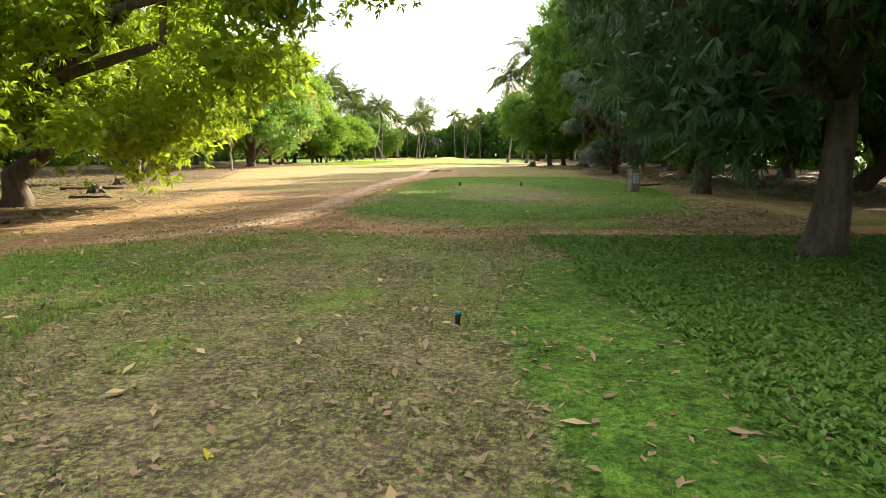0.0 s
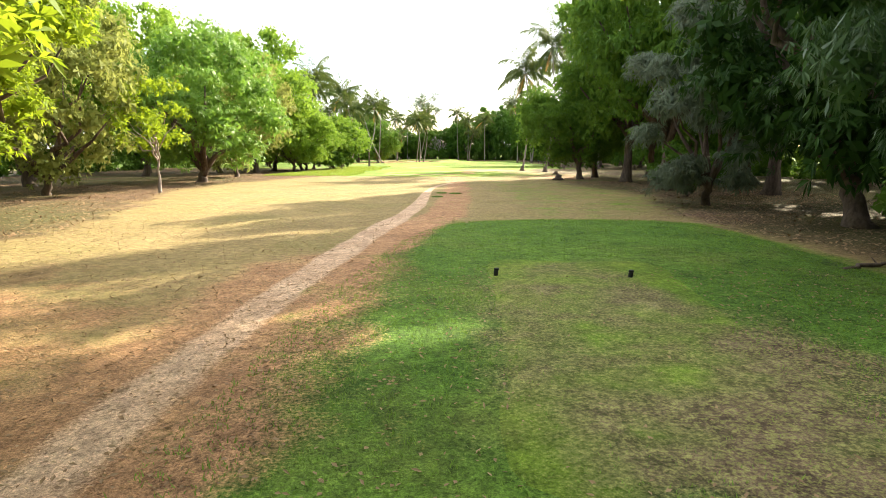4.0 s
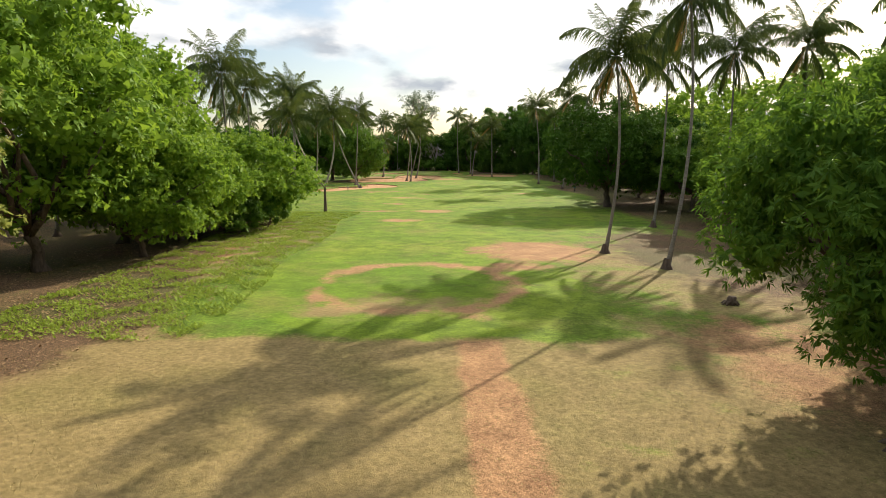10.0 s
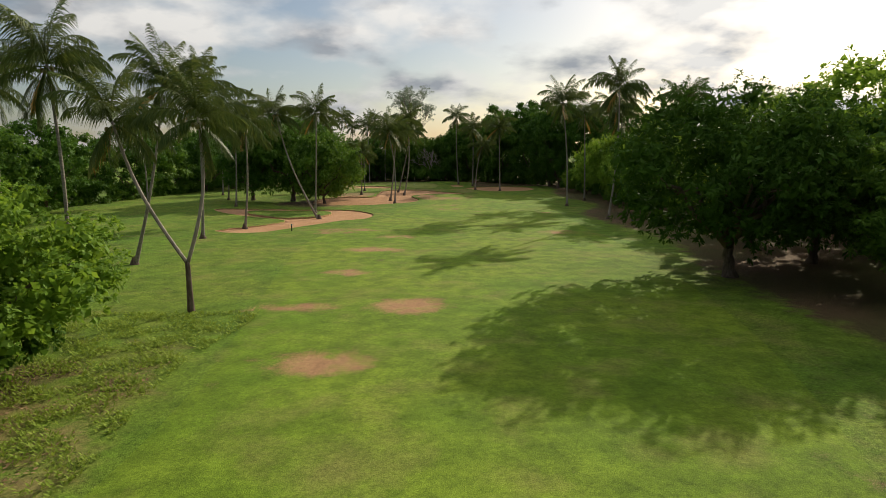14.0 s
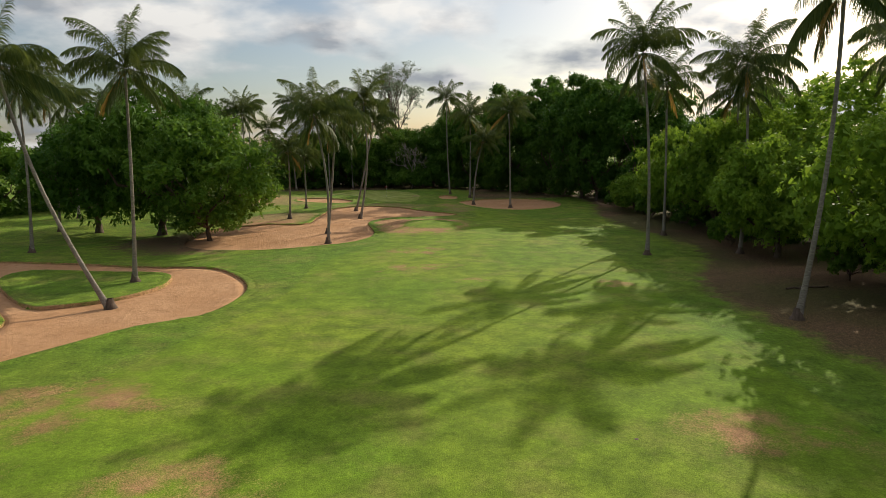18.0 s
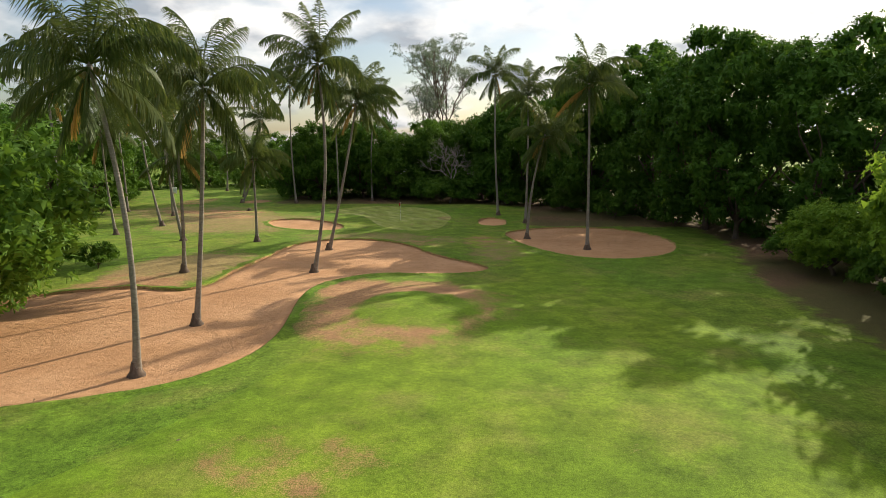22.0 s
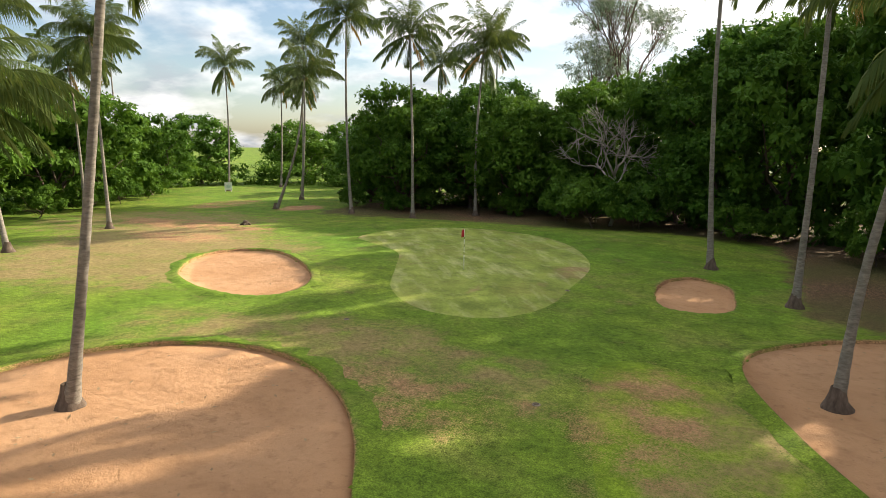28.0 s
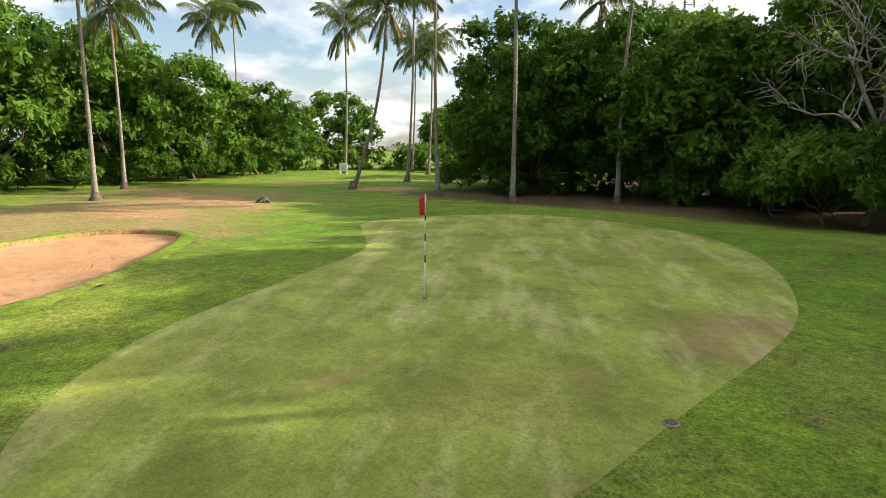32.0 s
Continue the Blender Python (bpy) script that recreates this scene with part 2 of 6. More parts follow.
M_LEAF_FRESH = foliage("fresh_mango_leaves", (0.045, 0.108, 0.016), (0.115, 0.22, 0.026), (0.21, 0.33, 0.035), 0.48, 0.34, 0.12)
M_LEAF_WOOD = foliage("woodland_leaves", (0.03, 0.078, 0.011), (0.08, 0.165, 0.019), (0.15, 0.25, 0.026), 0.5, 0.3, 0.1)
M_LEAF_MID = foliage("green_leaves", (0.08, 0.165, 0.018), (0.19, 0.31, 0.032), (0.29, 0.41, 0.04), 0.5, 0.4, 0.14)
# lit copy of the mango leaves: sunlight is put into the colour
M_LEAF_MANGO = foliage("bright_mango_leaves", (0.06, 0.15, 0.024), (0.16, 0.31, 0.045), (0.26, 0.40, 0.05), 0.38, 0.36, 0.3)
M_LEAF_SUN = foliage("yellow_green_leaves", (0.10, 0.175, 0.012), (0.24, 0.33, 0.018), (0.37, 0.45, 0.026), 0.5, 0.52)
M_LEAF_OLIVE = foliage("olive_leaves", (0.12, 0.155, 0.035), (0.27, 0.30, 0.07), (0.37, 0.38, 0.10), 0.5, 0.38, 0.14)
M_LEAF_GREY = foliage("grey_green_leaves", (0.08, 0.11, 0.07), (0.16, 0.20, 0.13), (0.20, 0.24, 0.14), 0.4, 0.35, 0.25)
M_FROND = foliage("palm_fronds", (0.032, 0.065, 0.016), (0.08, 0.125, 0.026), (0.17, 0.18, 0.04), 0.38, 0.3)
M_FROND_DEAD = foliage("dead_fronds", (0.22, 0.13, 0.045), (0.38, 0.24, 0.06), (0.5, 0.32, 0.07), 0.7, 0.3)
M_WEED = foliage("weed_leaves", (0.05, 0.12, 0.018), (0.12, 0.225, 0.032), (0.19, 0.29, 0.042), 0.45, 0.3)
M_LUSH = foliage("lush_blades", (0.085, 0.18, 0.024), (0.16, 0.285, 0.04), (0.24, 0.34, 0.045), 0.5, 0.4)
M_ROUGH_WEED = foliage("rough_weed_leaves", (0.10, 0.19, 0.02), (0.23, 0.34, 0.035), (0.36, 0.40, 0.06), 0.55, 0.35)
M_PALE_WEED = foliage("pale_weed_leaves", (0.09, 0.17, 0.04), (0.16, 0.26, 0.07), (0.22, 0.31, 0.10), 0.4, 0.3, 0.3)
M_BLADE = foliage("grass_blades", (0.07, 0.14, 0.02), (0.14, 0.20, 0.035), (0.28, 0.25, 0.10), 0.6, 0.3)
M_PALE_LEAF = foliage("pale_dry_leaves", (0.34, 0.22, 0.09), (0.52, 0.38, 0.18), (0.6, 0.46, 0.24), 0.7, 0.05)
M_FALLEN = foliage("fallen_leaves", (0.16, 0.085, 0.045), (0.34, 0.22, 0.12), (0.42, 0.33, 0.20), 0.7, 0.05)


def bark(name, a, b, scale, stretch=0.25, depth=0.04):
    m, t = material(name)
    c = nd(t, "ShaderNodeTexCoord", out=3)
    mp = t.nodes.new("ShaderNodeMapping")
    mp.inputs["Scale"].default_value = (1, 1, stretch)
    t.links.new(c, mp.inputs[0])
    n1, n2 = noise_at(t, mp.outputs[0], scale, 6.0, 0.65), noise_at(t, c, 0.8, 3.0)
    col = mixed(t, ramp(t, n1, (0.35, 0.0), (0.65, 1.0)), a, b)
    col = mixed(t, ramp(t, n2, (0.4, 0.0), (0.7, 0.5)), col, tuple(0.6 * v for v in a))
    finish(t, col, 0.9, n1, 0.8, depth, spec=0.2)
    return m


M_BARK = bark("tree_bark", (0.075, 0.052, 0.038), (0.17, 0.125, 0.095), 7.0)
M_PALM_BARK = bark("palm_bark", (0.16, 0.138, 0.115), (0.32, 0.28, 0.235), 5.0, 3.0, 0.03)
M_PALE_BARK = bark("pale_bark", (0.26, 0.21, 0.18), (0.42, 0.36, 0.31), 6.0)
M_STONE = bark("weathered_stone", (0.16, 0.12, 0.09), (0.34, 0.28, 0.23), 9.0, 1.0, 0.02)


def plain(name, color, rough=0.6, var=0.15):
    m, t = material(name)
    n = noise_at(t, nd(t, "ShaderNodeTexCoord", out=3), 9.0, 4.0)
    finish(t, mixed(t, ramp(t, n, (0.35, 0.0), (0.7, 1.0)), color, tuple(v * (1 - 2 * var) for v in color)), rough)
    return m


M_WHITE, M_BLACK, M_RED = plain("white_paint", (0.78, 0.77, 0.74)), plain("black_paint", (0.02, 0.02, 0.02)), plain("red_cloth", (0.55, 0.035, 0.045), 0.8)
M_BLUE, M_ROOF, M_WALL = plain("blue_paint", (0.03, 0.22, 0.32)), plain("tin_roof", (0.62, 0.60, 0.58), 0.5), plain("lime_wall", (0.6, 0.56, 0.5), 0.9)
M_PLATE, M_INK = plain("faded_plate", (0.55, 0.62, 0.58), 0.5), plain("faded_ink", (0.12, 0.22, 0.17), 0.7)
M_NUT = plain("green_coconut", (0.20, 0.17, 0.05), 0.5)


# ---- mesh helpers ----
def solid(name, verts, faces, mats, parent=None, label="", smooth=False, slots=None):
    me = bpy.data.meshes.new(name)
    me.from_pydata([tuple(v) for v in verts] if not isinstance(verts, np.ndarray) else verts.tolist(), [], faces if not isinstance(faces, np.ndarray) else faces.tolist())
    for mt in (mats if isinstance(mats, (list, tuple)) else (mats,)):
        me.materials.append(mt)
    if smooth:
        me.polygons.foreach_set("use_smooth", np.ones(len(me.polygons), bool))
    if slots is not None:
        me.polygons.foreach_set("material_index", slots)
    me.update()
    ob = new(name, me)
    if parent is not None:
        ob.parent = parent
    return tagged(ob, label)


def part(name, bm, mat, parent, label="", smooth=False):
    me = bpy.data.meshes.new(name)
    bm.to_mesh(me)
    bm.free()
    me.materials.append(mat)
    if smooth:
        me.polygons.foreach_set("use_smooth", np.ones(len(me.polygons), bool))
    ob = new(name, me)
    ob.parent = parent
    return tagged(ob, label)


def tube(points, radii, sides=8, cap=True):
    """Vertices and faces of a tapered tube along a line of points."""
    P = np.array(points, float)
    D = np.gradient(P, axis=0)
    D /= np.linalg.norm(D, axis=1)[:, None] + 1e-9
    ref = np.where(np.abs(D[:, 2:3]) > 0.9, np.array([[1.0, 0, 0]]), np.array([[0, 0, 1.0]]))
    A = np.cross(D, ref)
    A /= np.linalg.norm(A, axis=1)[:, None] + 1e-9
    for i in range(1, len(A)):      # keep the rings from twisting
        a = A[i - 1] - D[i] * (A[i - 1] @ D[i])
        A[i] = a / (np.linalg.norm(a) + 1e-9)
    B = np.cross(D, A)
    w = np.linspace(0, 2 * np.pi, sides, endpoint=False)
    V = P[:, None] + np.array(radii)[:, None, None] * (np.cos(w)[None, :, None] * A[:, None] + np.sin(w)[None, :, None] * B[:, None])
    n, F = len(P), []
    for i in range(n - 1):
        for j in range(sides):
            k = (j + 1) % sides
            F.append((i * sides + j, i * sides + k, (i + 1) * sides + k, (i + 1) * sides + j))
    if cap:
        F.append(tuple(range((n - 1) * sides, n * sides)))
        F.append(tuple(reversed(range(sides))))
    return V.reshape(-1, 3), F


def gather(pieces):
    V, F, n = [], [], 0
    for v, f in pieces:
        V.append(np.asarray(v, float))
        F += [tuple(i + n for i in q) for q in f]
        n += len(v)
    return np.concatenate(V), F


def leaf_cloud(rng, centers, sizes, tufts, leaves, length, width, droop=0.4, inner=0.35, flat=0.8, narrow=False, shell=(0.82, 1.06), fan=(0.5, 1.75)):
    """A crown of many clumps. Each clump carries tufts on its outside, each tuft a whorl of leaves about a twig's end;
    larger shaded leaves fill its heart. tufts: how many on the whole crown. narrow: three-cornered leaves."""
    C, S = np.array(centers, float), np.array(sizes, float)
    squash = np.array([1, 1, flat])
    spots_, ways = [], []
    for c, s in zip(C, S):      # where tufts may sit: on each clump, but not inside its neighbours
        n = max(6, int(1.7 * tufts * s * s / np.sum(S * S)))
        d = rng.normal(size=(n, 3))
        d[:, 2] = np.where((d[:, 2] < -0.5) & (rng.random(n) < 0.5), -d[:, 2], d[:, 2])
        d /= np.linalg.norm(d, axis=1)[:, None]
        lump = 1 + 0.16 * np.sin(d[:, 0:1] * 6 + c[0] * 3) * np.cos(d[:, 1:2] * 6 + c[1] * 3) + 0.12 * np.sin(d[:, 2:3] * 9 + c[2] * 5)
        base = c + d * s * lump * rng.uniform(*shell, (n, 1)) * squash
        close = np.linalg.norm(C - c, axis=1) < s * 3.2
        gap = np.linalg.norm((base[:, None] - C[close][None]) / squash, axis=2) / S[close][None]
        own = np.linalg.norm((base - c) / squash, axis=1) / s < 0.7
        free = (gap < 0.7).sum(1) - own == 0
        spots_.append(base[free])
        ways.append(d[free])
    spots_, ways = np.concatenate(spots_), np.concatenate(ways)
    if len(spots_) > tufts:
        keep = rng.permutation(len(spots_))[:tufts]
        spots_, ways = spots_[keep], ways[keep]
    # the whorls
    axis_ = ways + np.array([0, 0, 0.45]) + rng.normal(size=ways.shape) * 0.25
    axis_ /= np.linalg.norm(axis_, axis=1)[:, None]
    one = np.cross(axis_, np.array([0.31, 0.83, 0.47]))
    one /= np.linalg.norm(one, axis=1)[:, None]
    two = np.cross(axis_, one)
    n, size = len(spots_), rng.uniform(0.75, 1.3, (len(spots_), 1))
    turn = rng.uniform(0, 6.28, n)
    verts, faces, n0 = [], [], 0
    for k in range(leaves):
        a = turn + k * 6.283 / leaves * 1.618 * 2 + rng.normal(size=n) * 0.25
        lift = rng.uniform(*fan, n)
        out_ = one * np.cos(a)[:, None] + two * np.sin(a)[:, None]
        go = axis_ * np.cos(lift)[:, None] + out_ * np.sin(lift)[:, None] + np.array([0, 0, -droop]) + rng.normal(size=(n, 3)) * 0.12
        go /= np.linalg.norm(go, axis=1)[:, None]
        face = axis_ + out_ * 0.35 + rng.normal(size=(n, 3)) * 0.3
        side = np.cross(go, face)
        side /= np.linalg.norm(side, axis=1)[:, None] + 1e-9
        L, W = length * size * rng.uniform(0.75, 1.2, (n, 1)), width * size * rng.uniform(0.75, 1.2, (n, 1))
        p = spots_ + axis_ * rng.uniform(-0.5, 0.1, (n, 1)) * length
        tip = p + go * L + np.array([0, 0, -0.14]) * L
        if narrow:
            q, corners = np.stack([p, p + go * L * 0.75 + side * W, tip - side * W * 0.7], 1), 3
        else:
            q, corners = np.stack([p, p + go * L * 0.55 + side * W, tip, p + go * L * 0.55 - side * W], 1), 4
        verts.append(q.reshape(-1, 3))
        faces.append(n0 + corners * np.arange(n)[:, None] + np.arange(corners))
        n0 += corners * n
    if inner:      # shaded leaves about the twigs inside
        m = int(inner * n * leaves * 0.5)
        pick = rng.choice(len(C), m, p=S * S / np.sum(S * S))
        d = rng.normal(size=(m, 3))
        d /= np.linalg.norm(d, axis=1)[:, None]
        p = C[pick] + d * (S[pick] * rng.uniform(0.15, 0.78, m))[:, None] * squash
        go, up = rng.normal(size=(m, 3)), d + rng.normal(size=(m, 3)) * 0.5
        go /= np.linalg.norm(go, axis=1)[:, None]
        side = np.cross(go, up)
        side /= np.linalg.norm(side, axis=1)[:, None] + 1e-9
        L, W = length * 1.9, width * 2.3
        corners = 3 if narrow else 4
        if narrow:
            q = np.stack([p - go * L * 0.5, p + go * L * 0.3 + side * W, p + go * L * 0.4 - side * W], 1)
        else:
            q = np.stack([p - go * L * 0.5, p + side * W, p + go * L * 0.5, p - side * W], 1)
        verts.append(q.reshape(-1, 3))
        faces.append(n0 + corners * np.arange(m)[:, None] + np.arange(corners))
    return np.concatenate(verts), np.concatenate(faces)


def smoothstep(a, b, x):
    u = np.clip((np.asarray(x, float) - a) / (b - a), 0, 1)
    return u * u * (3 - 2 * u)


def rounded(points, n=8):
    """A closed smooth outline through a few corner points."""
    P, out = np.array(points, float), []
    for i in range(len(P)):
        a, b, c, d = P[i - 1], P[i], P[(i + 1) % len(P)], P[(i + 2) % len(P)]
        for u in np.arange(n) / n:
            out.append(0.5 * (2 * b + (c - a) * u + (2 * a - 5 * b + 4 * c - d) * u * u + (3 * b - a - 3 * c + d) * u ** 3))
    return np.array(out)


def inside(poly, X, Y):
    """Metres inside (positive) or outside an outline."""
    X, Y = np.asarray(X, float), np.asarray(Y, float)
    far, odd = np.full(X.shape, 1e9), np.zeros(X.shape, bool)
    for (ax, ay), (bx, by) in zip(poly, np.roll(poly, -1, 0)):
        dx, dy = bx - ax, by - ay
        u = np.clip(((X - ax) * dx + (Y - ay) * dy) / (dx * dx + dy * dy + 1e-12), 0, 1)
        far = np.minimum(far, np.hypot(X - ax - u * dx, Y - ay - u * dy))
        cross = (ay > Y) != (by > Y)
        odd ^= cross & (X < ax + (Y - ay) * dx / (dy if abs(dy) > 1e-9 else 1e-9))
    return np.where(odd, far, -far)


def beside(line, X, Y):
    """Metres from a line of points."""
    far = np.full(np.shape(X), 1e9)
    for (ax, ay), (bx, by) in zip(line[:-1], line[1:]):
        dx, dy = bx - ax, by - ay
        u = np.clip(((X - ax) * dx + (Y - ay) * dy) / (dx * dx + dy * dy), 0, 1)
        far = np.minimum(far, np.hypot(X - ax - u * dx, Y - ay - u * dy))
    return far


def blob(X, Y, x, y, rx, ry, soft=0.5):
    return 1 - smoothstep(1 - soft, 1 + soft, np.hypot((X - x) / rx, (Y - y) / ry))


# ---- the plan of the hole ----
BUNKERS = {
    "long": [(-23, 214), (-21, 202.5), (-13.8, 199.6), (-7.4, 201.6), (-4.4, 204.5), (-3.6, 209), (-5.0, 216), (-5.2, 219.8), (-3.6, 222.8), (-1.4, 224.2), (2.0, 224.3), (4.9, 225.3), (5.6, 227), (4.2, 229), (1.7, 231.4), (0, 233.6), (-1.5, 236), (-3.2, 237.9), (-5.6, 239.5), (-8.6, 239.8), (-11.4, 238.3), (-12.8, 235.4), (-12.8, 230), (-12.6, 224), (-13.2, 218.2), (-18, 218)],
    "hook": [(-19.6, 163.8), (-12.9, 174.4), (-9.6, 177.6), (-9.0, 182.6), (-10.6, 187), (-14.4, 191.4), (-20, 192.4), (-28, 194.5), (-35, 195), (-34, 191), (-28.2, 184), (-20.6, 177.2), (-19.8, 174), (-21.6, 170.4), (-25, 165.5)],
    "side": [(6.4, 245.4), (8.5, 248.6), (12.6, 250.4), (17.6, 249.5), (20.8, 245.4), (22, 240.6), (21, 235.6), (18.6, 232.6), (15.8, 231.4), (12.8, 232.2), (10, 235.3), (7.6, 240.2)],
    "green": [(-19.2, 247.2), (-21.6, 250.8), (-21.4, 253.4), (-18.6, 253.9), (-14.2, 250.9), (-11.6, 247.8), (-11.6, 245.4), (-13.6, 244.7), (-16.4, 245.4)],
    "small": [(3.0, 253.4), (3.3, 256.2), (4.5, 257.6), (5.9, 256.6), (6.3, 254.0), (6.1, 251.7), (4.8, 250.8), (3.5, 251.2)],
}
BUNKERS = {k: rounded(v) for k, v in BUNKERS.items()}
ISLAND = rounded([(-17.0, 189.4), (-15.5, 185.6), (-16.4, 182.2), (-18.9, 180.1), (-20.9, 179.9), (-24.6, 183.2), (-28.6, 188.2), (-28.2, 191.2), (-22, 190.4)])
GREEN = rounded([(-17.4, 261.2), (-14.6, 258.6), (-11.6, 256.2), (-9.6, 252.4), (-7.6, 248.4), (-5, 246.2), (-2.2, 246.3), (-0.7, 248.6), (-0.5, 252), (-0.7, 257.6), (-3, 263), (-7.2, 267.2), (-12.4, 267.8), (-17, 265.6)])
FAIRWAY = rounded([(-1.5, 82), (-7.5, 85), (-10.6, 92), (-9.6, 103), (-8.7, 114), (-9.5, 125.5), (-11.7, 143), (-12.6, 158), (-9, 172), (-6.4, 181), (-6.2, 192), (-3.6, 199), (-1.4, 206), (-1.2, 213), (1, 219.5), (6, 221.5), (8.4, 227), (4.5, 234), (2.5, 243), (5.5, 243), (9, 234), (13, 226.5), (17.5, 214), (18, 196), (17, 176), (17.5, 150), (16, 128), (12.6, 113), (9.5, 106), (8, 98), (6.5, 90), (3.5, 84)])
TEE_FAR = rounded([(-2.0, 19), (-1.9, 23.5), (-1.5, 29), (-0.4, 35.4), (1.4, 39.0), (5, 39.8), (8.4, 38.4), (9.2, 32.6), (8.4, 25), (6.6, 18.6), (1.5, 17.2)])
TEE_BOX = rounded([(0.55, 21.4), (0.75, 26), (1.0, 31), (3.2, 31.2), (5.2, 30.6), (4.9, 26), (4.6, 21.8), (2.6, 21.2)])
TRAIL = [(-6.5, 12.2), (-4.6, 14.5), (-3.2, 17.4), (-2.8, 21), (-2.7, 25), (-2.35, 30.5), (-1.5, 39.5), (-0.95, 46.5), (-0.75, 58), (-0.2, 64), (0.8, 68)]


def height(X, Y, bunkers=True):
    """The lie of the land."""
    X, Y = np.asarray(X, float), np.asarray(Y, float)
    z = 0.05 + 0.28 * smoothstep(12, 70, Y) + 0.10 * np.sin(X * 0.11 + 1) * np.sin(Y * 0.07) * smoothstep(20, 60, Y)
    z = z - 0.12 * smoothstep(170, 215, Y) + 0.12 * smoothstep(268, 290, Y)
    z = z + 0.28 * np.exp(-(((X + 7) / 12) ** 2 + ((Y - 258) / 12) ** 2) ** 2)          # the green's plateau
    z = z + 0.45 * np.exp(-((X - 1.5) / 6) ** 2 - ((Y - 268) / 5) ** 2) + 0.35 * np.exp(-((X + 15) / 7) ** 2 - ((Y - 270) / 3.5) ** 2)
    z = z + 0.65 * np.exp(-((X - 1.6) / 4.4) ** 2 - ((Y - 214.2) / 4.8) ** 2)             # mound by the long bunker
    z = z + 0.35 * np.exp(-((X + 17) / 5) ** 2 - ((Y - 224) / 5) ** 2) + 0.12 * smoothstep(16.8, 19, Y) * smoothstep(41, 37, Y) * smoothstep(-3.5, -1, X) * smoothstep(11, 8, X)
    if bunkers:
        for outline in BUNKERS.values():
            (x0, y0), (x1, y1) = outline.min(0) - 1, outline.max(0) + 1
            near = (X > x0) & (X < x1) & (Y > y0) & (Y < y1)
            if near.any():
                d = inside(outline, X[near], Y[near]) if X.ndim else inside(outline, X, Y)
                cut = 0.10 * (d > -0.02) + 0.10 * smoothstep(0, 2.2, d)
                if outline is BUNKERS["hook"]:
                    i = inside(ISLAND, X[near], Y[near]) if X.ndim else inside(ISLAND, X, Y)
                    cut = cut * (i < 0.02)
                if X.ndim:
                    z[near] -= cut
                else:
                    z = z - cut
    return z


def ground_at(x, y):
    return float(height(np.array([x], float), np.array([y], float))[0])


